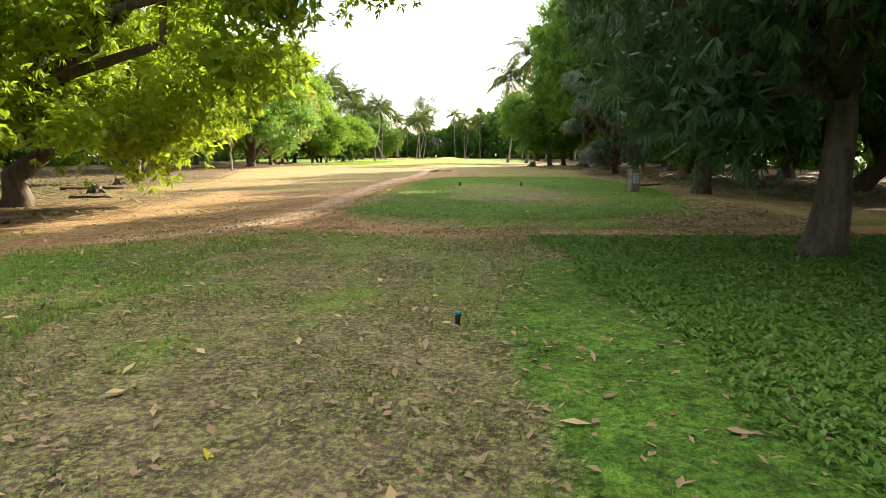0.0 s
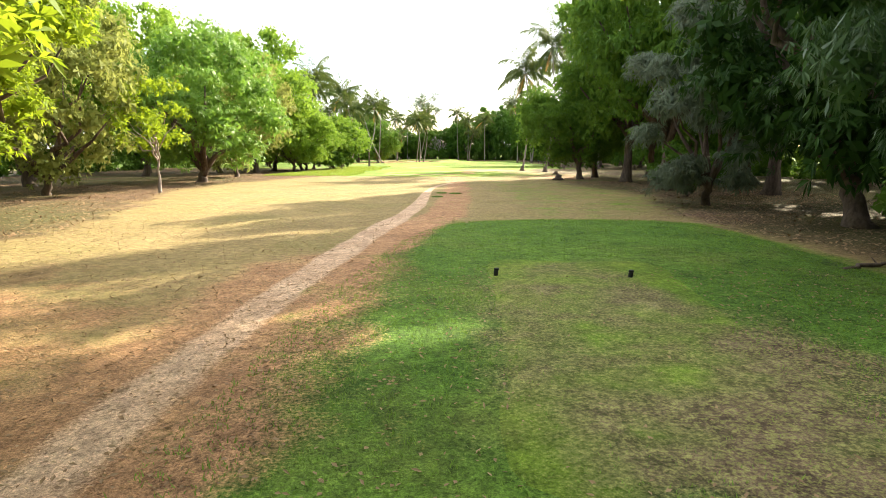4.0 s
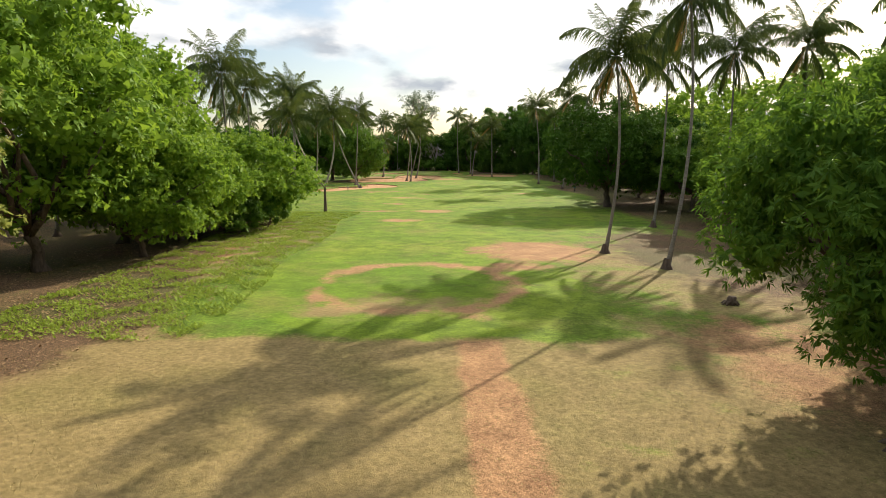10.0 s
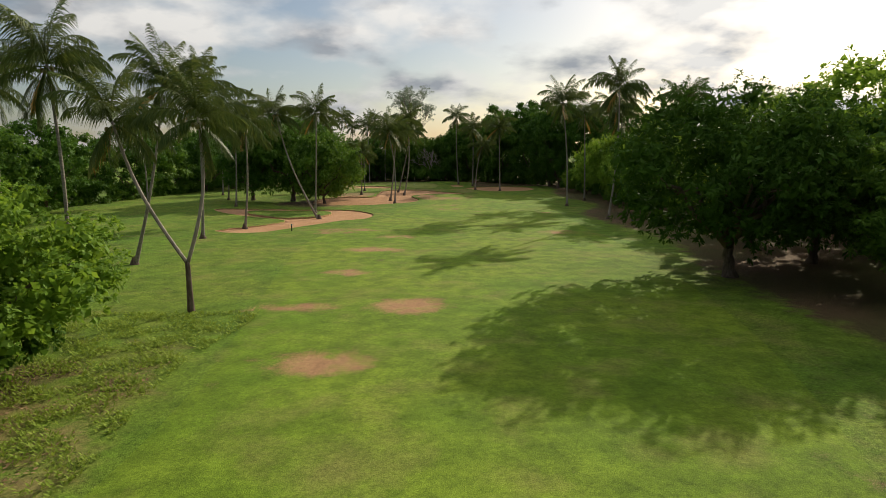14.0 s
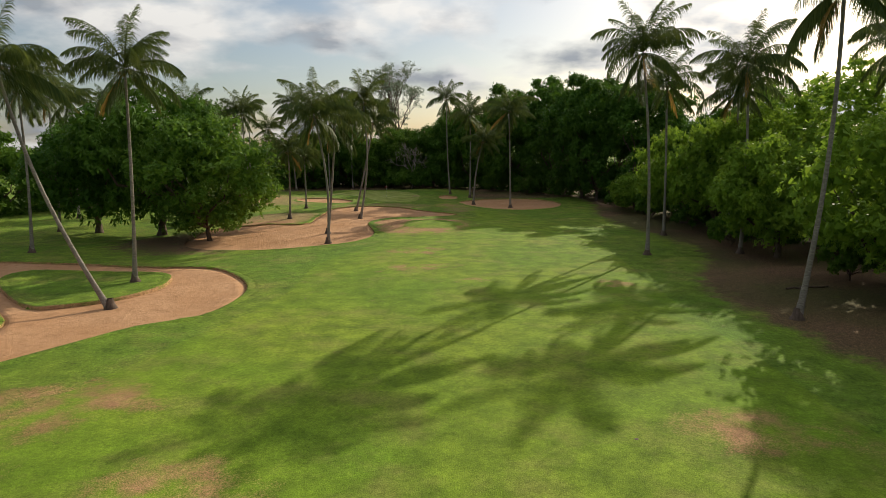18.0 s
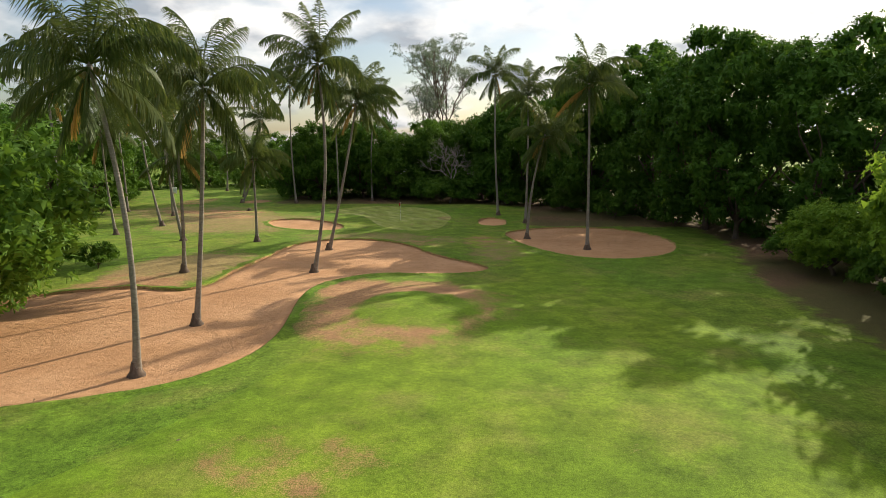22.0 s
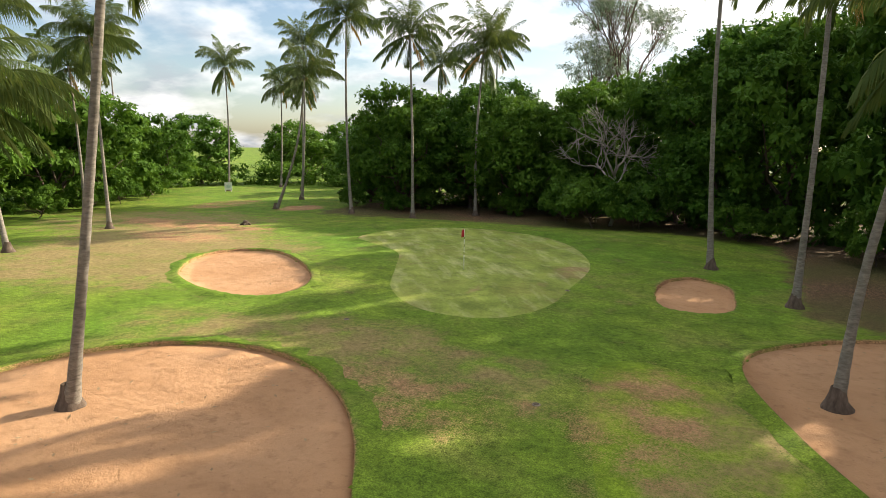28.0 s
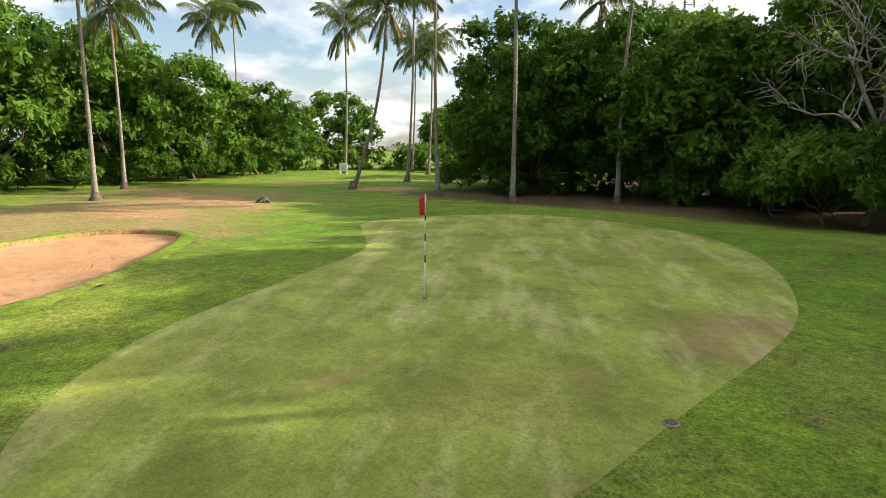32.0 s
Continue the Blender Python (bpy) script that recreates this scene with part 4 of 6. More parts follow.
MAKE["neem_fine"] = recipe(3, "spreading yellow-green neem tree with a dark leaning trunk", 6.9, 12.0, 1.0, M_LEAF_SUN, 8200, 12, 150, (0.17, 0.024), 0.3, 0.35, low=1.2, inner=0.8, limb_count=4, knot=(0.09, 0.2), lean=(0.9, -0.2), fork=3.4, shift=(2.2, -1.2), shell=(0.55, 1.12))
MAKE["mango_fine"] = recipe(2, "tall dense mango tree in deep shade with long drooping leaves", 6.8, 14.5, 2.2, M_LEAF_TEE, 4600, 12, 88, (0.26, 0.024), 0.36, 1.2, inner=0.8, fan=(0.5, 1.5), low=0.9, knot=(0.14, 0.27), fork=4.2, shell=(0.6, 1.12))
MAKE["mango_near"] = recipe(1, "dense green mango tree with branches sweeping low", 7.4, 11.5, 1.9, M_LEAF_FRESH, 4600, 11, 74, (0.26, 0.036), 0.45, 0.6, low=0.8, knot=(0.15, 0.29))
MAKE["sapling"] = recipe(7, "small young tree with a pale bent trunk", 1.9, 4.6, 1.5, M_LEAF_SUN, 260, 10, 18, (0.16, 0.03), 0.07, 0.3, M_PALE_BARK, inner=0.2)
MAKE["willow"] = recipe(8, "grey-green tree with long drooping leaves to the ground", 3.4, 9.0, 0.5, M_LEAF_GREY, 1500, 12, 34, (0.3, 0.022), 0.22, 1.0, low=0.6, knot=(0.16, 0.3))
MAKE["bush"] = recipe(12, "leafy green bush at the edge of the wood", 2.6, 3.4, 0.0, M_LEAF_WOOD, 320, 9, 20, (0.26, 0.07), 0.08, 0.2, fork=0.6, knot=(0.15, 0.3), narrow=True)
# where the trees stand: kind, x, y, size, stretch
TREES = [
    # left of the tee and the dry field
    ("neem_b", -17.5, 13, 1.0, 1.0), ("neem", -18.5, 29, 1.0, 1.0), ("neem_b", -16.5, 38, 0.85, 0.95), ("cashew_b", -25, 22, 1.0, 1.0), ("neem_b", -24.5, 37, 1.0, 1.0),
    ("olive", -22.5, 52.5, 0.95, 1.2), ("cashew_b", -31, 46, 1.0, 1.0), ("mango_sun", -19.2, 66.8, 1.0, 1.0), ("cashew_b", -29, 61, 0.9, 1.0), ("olive", -20.4, 79, 1.0, 1.1), ("cashew_b", -31, 82, 1.0, 1.05), ("cashew_b", -23.5, 95.5, 1.05, 1.0),
    ("cashew", -20.0, 100.5, 0.85, 1.05), ("cashew_b", -29, 98, 0.95, 1.0), ("cashew_b", -24.5, 106.5, 0.95, 1.0), ("cashew", -20.6, 108, 0.85, 0.95), ("cashew", -17.9, 118, 1.0, 0.9), ("cashew", -21.0, 112, 0.75, 0.85), ("cashew_b", -31, 118, 1.0, 1.0), ("neem_b", -35, 70, 1.0, 1.0), ("neem_b", -37, 95, 1.0, 1.1),
    ("neem_b", -20, 3, 1.0, 1.0), ("cashew_b", -34, 32, 1.0, 1.0),
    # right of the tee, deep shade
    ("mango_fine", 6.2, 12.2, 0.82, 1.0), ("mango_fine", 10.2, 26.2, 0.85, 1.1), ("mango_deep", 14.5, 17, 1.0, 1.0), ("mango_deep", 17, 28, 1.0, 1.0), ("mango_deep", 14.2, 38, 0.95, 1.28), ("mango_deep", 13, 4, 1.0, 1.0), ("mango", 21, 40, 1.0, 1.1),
    ("willow", 12.6, 46.5, 1.15, 1.0), ("mango_b", 19, 53, 1.0, 1.25), ("mango_b", 14.8, 58, 0.95, 1.3), ("mango_b", 15.4, 69.4, 0.98, 1.25), ("mango", 23, 66, 1.0, 1.1), ("mango_near", 13.0, 75.9, 0.79, 1.08), ("mango_b", 15.2, 79.3, 0.7, 1.0), ("mango_b", 21, 80, 0.95, 1.15), ("mango", 27, 90, 0.95, 1.0), ("mango_b", 29, 77, 1.0, 1.1),
    # right of the fairway
    ("mango_dome", 20.6, 138.4, 1.0, 1.0), ("mango", 29.0, 143, 0.95, 1.1), ("mango_b", 28.5, 131.5, 0.8, 0.85), ("cashew", 29, 117, 0.9, 1.0), ("cashew_b", 36, 108, 1.0, 0.9), ("cashew_b", 34, 126, 0.95, 0.92), ("cashew_b", 40, 124, 1.0, 1.0), ("cashew_b", 36, 147, 1.0, 1.0), ("neem", 29, 153, 0.75, 0.95), ("cashew", 33, 166, 0.95, 1.1),
    ("cashew", 30.2, 178.5, 1.0, 1.15), ("cashew_b", 42, 175, 1.0, 0.95), ("cashew", 30.5, 193, 0.8, 1.25), ("cashew_b", 40, 196, 1.0, 0.95), ("cashew_b", 35.5, 204, 0.85, 0.95), ("cashew", 31.5, 215.5, 0.85, 1.35), ("cashew", 31.2, 206.5, 0.85, 1.42), ("mango", 35.5, 214, 0.9, 1.2), ("mango_b", 38, 226, 0.85, 0.85), ("cashew", 29.5, 226.5, 0.6, 0.9), ("mango_b", 42, 214, 1.0, 1.1),
    # left of the fairway
    ("shade_tree", -20.5, 207.6, 1.02, 1.0), ("mango", -27, 211, 1.2, 1.15), ("mango", -35, 213, 1.0, 1.05), ("cashew", -30, 125, 0.8, 0.8), ("cashew", -34, 137, 0.8, 0.85),
]
WOODS = [
    # the wood behind and beside the green
    ("far_c", 34, 238, 1.05, 1.04), ("far_c", 27.2, 249, 1.08, 1.1), ("far_c", 28.2, 242.6, 0.92, 1.2), ("far_c", 24, 258.5, 1.05, 1.08), ("far_c", 33, 254, 1.15, 1.03), ("far_b", 17, 267, 1.12, 1.35), ("far_c", 25, 268, 1.15, 1.12), ("far_b", 9.5, 275.5, 1.05, 1.2), ("far_c", 17, 279, 1.1, 1.15), ("far_b", 2, 281, 1.0, 1.1), ("far_c", 5.6, 275.5, 0.92, 0.95),
    ("far_b", -5.5, 285, 1.0, 1.02), ("far_a", 8, 289, 1.1, 1.1), ("far_b", -12.6, 282.5, 0.92, 0.97), ("far_a", -19.0, 285.5, 0.92, 0.97), ("far_b", -25.2, 282.0, 1.0, 1.02), ("far_a", -32, 286.5, 0.62, 1.05), ("far_b", -30, 292, 0.9, 1.0), ("far_a", -20, 296, 1.0, 1.0), ("far_b", -8, 298, 1.1, 1.0), ("far_c", 39, 246, 1.1, 1.0), ("far_b", 6, 302, 1.1, 1.1), ("far_a", 32, 282, 1.1, 1.1),
    # the hedge of trees on the far side of the next hole
    ("far_b", -52, 254, 1.0, 1.14), ("far_b", -55, 264, 1.0, 1.06), ("far_a", -62, 258, 1.0, 1.05), ("far_b", -57.5, 272, 0.95, 1.0), ("far_a", -66, 268, 1.0, 1.0), ("far_b", -61, 281, 0.85, 0.95), ("far_a", -55, 243, 0.9, 1.0), ("far_b", -60, 232, 1.0, 1.0), ("far_a", -61, 220, 1.0, 1.0), ("far_b", -64, 207, 1.0, 1.0), ("far_a", -62, 194, 1.0, 1.0),
    ("far_b", -60, 181, 1.0, 1.0), ("far_a", -57, 168, 0.95, 1.0), ("far_b", -54, 155, 0.9, 1.0), ("far_a", -48, 143, 0.9, 1.0), ("far_b", -43, 131, 0.9, 1.0), ("far_a", -46, 112, 1.0, 1.0), ("far_b", -44, 90, 1.0, 1.0), ("far_a", -48, 68, 1.0, 1.0), ("far_b", -45, 48, 1.0, 1.0), ("far_a", -42, 24, 1.0, 1.0), ("far_b", -34, 8, 1.0, 1.0),
    ("far_b", -70, 290, 0.9, 0.8), ("far_b", -52, 318, 1.0, 0.7), ("far_b", -44, 312, 0.9, 0.7), ("far_b", -62, 314, 1.0, 0.75), ("far_b", -36, 303, 1.0, 0.85), ("far_b", -50, 346, 1.1, 0.85), ("far_b", -60, 344, 1.1, 0.9), ("far_b", -70, 340, 1.1, 0.85), ("far_b", -40, 348, 1.1, 0.9), ("far_b", -80, 334, 1.1, 0.85), ("far_a", -74, 302, 1.0, 0.8),
    # the right-hand wood's depth
    ("far_a", 47, 232, 1.1, 0.95), ("far_b", 48, 200, 1.1, 1.0), ("far_a", 50, 182, 1.1, 1.0), ("far_b", 46, 160, 1.1, 1.0), ("far_a", 46, 140, 1.1, 1.0), ("far_b", 38, 92, 1.0, 1.0), ("far_a", 32, 58, 1.0, 1.1), ("far_b", 34, 40, 1.0, 1.0), ("far_a", 27, 24, 1.0, 1.1), ("far_b", 25, 8, 1.0, 1.0), ("far_a", 18, -8, 1.0, 1.0),
    ("far_b", -16, -8, 1.0, 1.0), ("far_a", 0, -14, 1.0, 1.0), ("far_a", 38, 74, 1.0, 1.1),
]
rng = np.random.default_rng(77)
for kind, x, y, size, stretch in TREES + WOODS:
    off = abs(x - (0 if y < 200 else 4))
    grade = "" if off < 21 and y < 125 or off < 21 and kind[:3] != "far" or 268 < y < 288 and -30 < x < 8 or kind + "_far" not in MAKE else "_mid" if off < 32 else "_far"
    put(kind_of(kind + grade if kind + grade in MAKE else kind + "_far"), x, y, rng.uniform(0, 6.28), size, stretch)
put(kind_of("neem_fine"), -11.9, 21.4, 0.0, 1.35, 0.95)
BUSHES = [(-17.3, 111.5, 0.9), (-16.2, 115.5, 0.8), (-17, 119.5, 0.9), (-25.5, 219.5, 0.8), (-23.5, 223.5, 0.6), (-27.5, 224, 0.7), (-31, 228, 0.8), (31, 173, 0.9), (30.5, 184, 0.8), (29.5, 199, 0.8), (30.5, 210, 0.9), (29.5, 220, 0.9), (29, 231, 0.9), (24.5, 251, 0.9), (19, 258, 0.9), (13.5, 266, 0.9), (6.5, 271.5, 0.8),
          (-1, 276.5, 0.8), (-4, 274.8, 1.1), (-0.5, 275, 1.2), (-6.5, 277, 1.1), (-8, 279.5, 0.8), (-13.5, 281.5, 0.7), (-24, 279, 0.6), (-30.5, 281, 0.7), (-49, 259, 0.9), (-51.5, 265.5, 0.9), (-54, 271, 0.8), (-56.5, 276.5, 0.8), (-47.5, 252, 1.0), (-50, 245, 1.0), (13.5, 33, 0.9), (14, 52, 0.9), (17.5, 63, 0.9), (27, 110, 0.9), (30, 124, 1.0), (-29, 290, 0.9)]
for x, y, size in BUSHES:
    put(kind_of("bush"), x, y, rng.uniform(0, 6.28), size, rng.uniform(0.9, 1.25))


def thicket(name, line, deep, tall, step, mat, label, seed):
    """Undergrowth along the foot of a wood, joined into one mass."""
    g = np.random.default_rng(seed)
    C, S = [], []
    for (ax, ay), (bx, by) in zip(line[:-1], line[1:]):
        n = max(1, int(math.hypot(bx - ax, by - ay) / step))
        for k in range(n):
            for lay in range(3):
                u = (k + g.random()) / n
                s = g.uniform(0.9, 1.7)
                x, y = ax + (bx - ax) * u + g.normal() * deep, ay + (by - ay) * u + g.normal() * deep
                C.append(np.array([x, y, 0.3 + lay * tall / 3 + g.uniform(0, 0.5)]))
                S.append(s)
    v, f = leaf_cloud(g, C, S, len(C) * 9, 7, 0.46, 0.13, 0.3, 0.8, narrow=True)
    return tagged(solid(name, v, f, mat), label, "undergrowth", kind="stuff")


thicket("undergrowth", [(32, 86), (35, 110), (40, 130), (41, 160), (39, 185), (36, 205), (35, 225), (32, 244), (25, 258), (14, 272), (4, 281), (-10, 288), (-24, 288), (-33, 290)], 1.1, 5.0, 1.4, M_LEAF_DARK, "dark undergrowth at the foot of the wood", 51)
thicket("undergrowth", [(-36, 296), (-42, 306), (-66, 306), (-72, 292), (-66, 276), (-61, 262), (-57, 246), (-60, 226), (-64, 200), (-60, 172), (-54, 150), (-46, 130), (-47, 100), (-48, 60), (-44, 20), (-34, 0), (-16, -12), (16, -12), (26, 6), (30, 30), (34, 60), (33, 86)], 1.1, 3.4, 1.6, M_LEAF_WOOD, "green hedge of undergrowth along the course", 52)
thicket("undergrowth", [(44, 86), (48, 120), (50, 160), (50, 200), (44, 240), (36, 262), (22, 286), (0, 300), (-20, 304), (-36, 308)], 1.4, 7.0, 1.5, M_LEAF_DARK, "dark undergrowth deep in the wood", 53)
put(kind_of("sapling"), -17.0, 55.0, 1.0, 1.5)


# ---- coconut palms ----
def frond_mesh(name, length, rise, fall, sweep, hang, mat, pairs=40, seed=0):
    """One feathered palm leaf that leaves the crown along +x. rise: degrees at its foot; fall: degrees it bends down by its tip."""
    r = np.random.default_rng(seed)
    n = 9
    ang = np.radians(rise - fall * np.linspace(0, 1, n) ** 1.4)
    step = length / (n - 1)
    x = np.concatenate([[0], np.cumsum(np.cos(ang[:-1]) * step)])
    z = np.concatenate([[0], np.cumsum(np.sin(ang[:-1]) * step)])
    y = sweep * np.linspace(0, 1, n) ** 2
    line = np.column_stack([x, y, z])
    pieces = [tube(line, np.linspace(0.055, 0.008, n), 3, False)]
    u = np.linspace(0.16, 0.99, pairs)
    V, F = [], []
    for k, s in enumerate(u):
        i = s * (n - 1)
        a = int(min(i, n - 2))
        p = line[a] + (line[a + 1] - line[a]) * (i - a)
        d = line[a + 1] - line[a]
        d = d / np.linalg.norm(d)
        long = 1.05 * math.sin(math.pi * (0.16 + 0.8 * s)) ** 0.7 * length / 4.4 * r.uniform(0.85, 1.1)
        for side in (1, -1):
            out_ = np.cross(d, (0, 0, 1.0)) * -side
            out_ = out_ / (np.linalg.norm(out_) + 1e-9)
            go = out_ * 0.8 + d * (0.45 + 0.5 * s) + np.array([0, 0, -hang - 0.2 + r.normal() * 0.2]) + r.normal(size=3) * 0.12
            go = go / np.linalg.norm(go)
            w = np.cross(go, out_ + np.array([0, 0, 0.4]))
            w = w / (np.linalg.norm(w) + 1e-9) * 0.03
            m_ = p + go * long * 0.55
            tip = p + go * long + np.array([0, 0, -0.4 * long])
            j = len(V)
            V += [p - w * 0.6, p + w * 0.6, m_ + w, m_ - w, tip]
            F += [(j, j + 1, j + 2, j + 3), (j + 3, j + 2, j + 4)]
    pieces.append((np.array(V), F))
    v, f = gather(pieces)
    me = bpy.data.meshes.new(name)
    me.from_pydata(v.tolist(), [], f)
    me.materials.append(mat)
    return me


FRONDS = {
    "spear": [frond_mesh("frond", 4.6, 80, 40, 0.2, 0.2, M_FROND, 50, 1), frond_mesh("frond", 4.8, 66, 86, -0.4, 0.5, M_FROND, 54, 2), frond_mesh("frond", 4.6, 72, 60, 0.6, 0.4, M_FROND, 52, 18)],
    "open": [frond_mesh("frond", 4.9, 54, 112, 0.5, 0.55, M_FROND, 54, 3), frond_mesh("frond", 4.8, 38, 104, -0.5, 0.7, M_FROND, 54, 4), frond_mesh("frond", 4.8, 22, 92, 0.2, 0.85, M_FROND, 54, 5)],
    "low": [frond_mesh("frond", 4.5, -6, 72, 0.4, 1.0, M_FROND, 52, 6), frond_mesh("frond", 4.2, -36, 46, -0.4, 1.1, M_FROND, 50, 7), frond_mesh("frond", 3.9, -58, 28, 0.3, 0.9, M_FROND, 46, 17)],
    "dead": [frond_mesh("dead_frond", 3.6, -48, 38, 0.3, 0.9, M_FROND_DEAD, 28, 8), frond_mesh("dead_frond", 3.4, -62, 26, -0.3, 0.9, M_FROND_DEAD, 26, 9)],
}
_b = bmesh.new()
bmesh.ops.create_icosphere(_b, subdivisions=2, radius=0.13, matrix=Matrix.Diagonal((1, 1, 1.25, 1)))
NUT = bpy.data.meshes.new("coconut")
_b.to_mesh(NUT)
_b.free()
NUT.materials.append(M_NUT)


def crown_of(palm, rng, top, lean, full, scale, dead=2):
    """Fronds in a spiral about the tip of the stem."""
    kinds = ["spear"] * 8 + ["open"] * int(14 * full) + ["low"] * int(11 * full) + ["dead"] * dead
    for k, kind in enumerate(kinds):
        me = FRONDS[kind][rng.integers(len(FRONDS[kind]))]
        f = new(me.name.split(".")[0], me)
        f.parent = palm
        turn = Euler((rng.normal() * 0.2, rng.normal() * 0.17, k * 2.39996 + rng.normal() * 0.2)).to_matrix().to_4x4()
        drop_z = {"spear": 0.0, "open": -0.08, "low": -0.2, "dead": -0.35}[kind]
        s = scale * rng.uniform(0.78, 1.08)
        f.matrix_basis = Matrix.Translation(Vector(top) + Vector((0, 0, drop_z))) @ Euler((lean[1] * -0.5, lean[0] * 0.5, 0)).to_matrix().to_4x4() @ turn @ Matrix.Diagonal((s, s, s, 1))
    for k in range(5):
        nut = new("coconut", NUT)
        nut.parent = palm
        nut.matrix_basis = Matrix.Translation(Vector(top) + Vector((0.3 * math.cos(k * 2.4), 0.3 * math.sin(k * 2.4), -0.35 - 0.1 * (k % 3))))


def stem(rng, a, b, bow, r0, r1, flare=1.9, rings=40):
    u = np.linspace(0, 1, rings)
    a, b = np.array(a, float), np.array(b, float)
    p = a + (b - a) * u[:, None]
    p[:, 0] += bow[0] * np.sin(np.pi * u)
    p[:, 1] += bow[1] * np.sin(np.pi * u)
    r = r0 + (r1 - r0) * u
    r = r * (1 + (flare - 1) * np.exp(-u * rings * 0.25) + 0.5 * (flare - 1) * np.exp(-u * rings * 1.2)) * (1 + 0.035 * np.cos(np.arange(rings) * np.pi))
    return tube(p, r, 12)


def palm(x, y, tall, lean=(0.0, 0.0), bow=(0.0, 0.0), full=1.0, scale=1.0, label="", dead=1, thick=1.0):
    """tall: the height of the crown's heart. lean: how far the head stands from over the foot."""
    rng = np.random.default_rng(int(abs(x * 37 + y * 11)) + 5)
    p = thing("coconut_palm", label or "tall coconut palm with a slender grey ringed trunk", "palm tree", "coconut palms", (x, y, ground_at(x, y)))
    head = (lean[0], lean[1], tall - 0.3)
    solid("trunk", *stem(rng, (0, 0, -0.25), head, bow, 0.128 * thick, 0.083 * thick, 1.75), M_PALM_BARK, p, smooth=True)
    w = np.linspace(0, 2 * np.pi, 14, endpoint=False)
    V, F = [], []
    for k, (r, z) in enumerate(((0.42, -0.15), (0.36, 0.06), (0.27, 0.2), (0.21, 0.42), (0.16, 0.62))):
        V += [(r * math.cos(a) * (1 + rng.normal() * 0.06), r * math.sin(a) * (1 + rng.normal() * 0.06), z) for a in w]
        if k:
            F += [((k - 1) * 14 + j, (k - 1) * 14 + (j + 1) % 14, k * 14 + (j + 1) % 14, k * 14 + j) for j in range(14)]
    solid("root_boss", V, F, M_BARK, p, "dark fibrous swollen root base", smooth=True)
    crown_of(p, rng, head, (lean[0] / tall, lean[1] / tall), full, scale, dead)
    return p


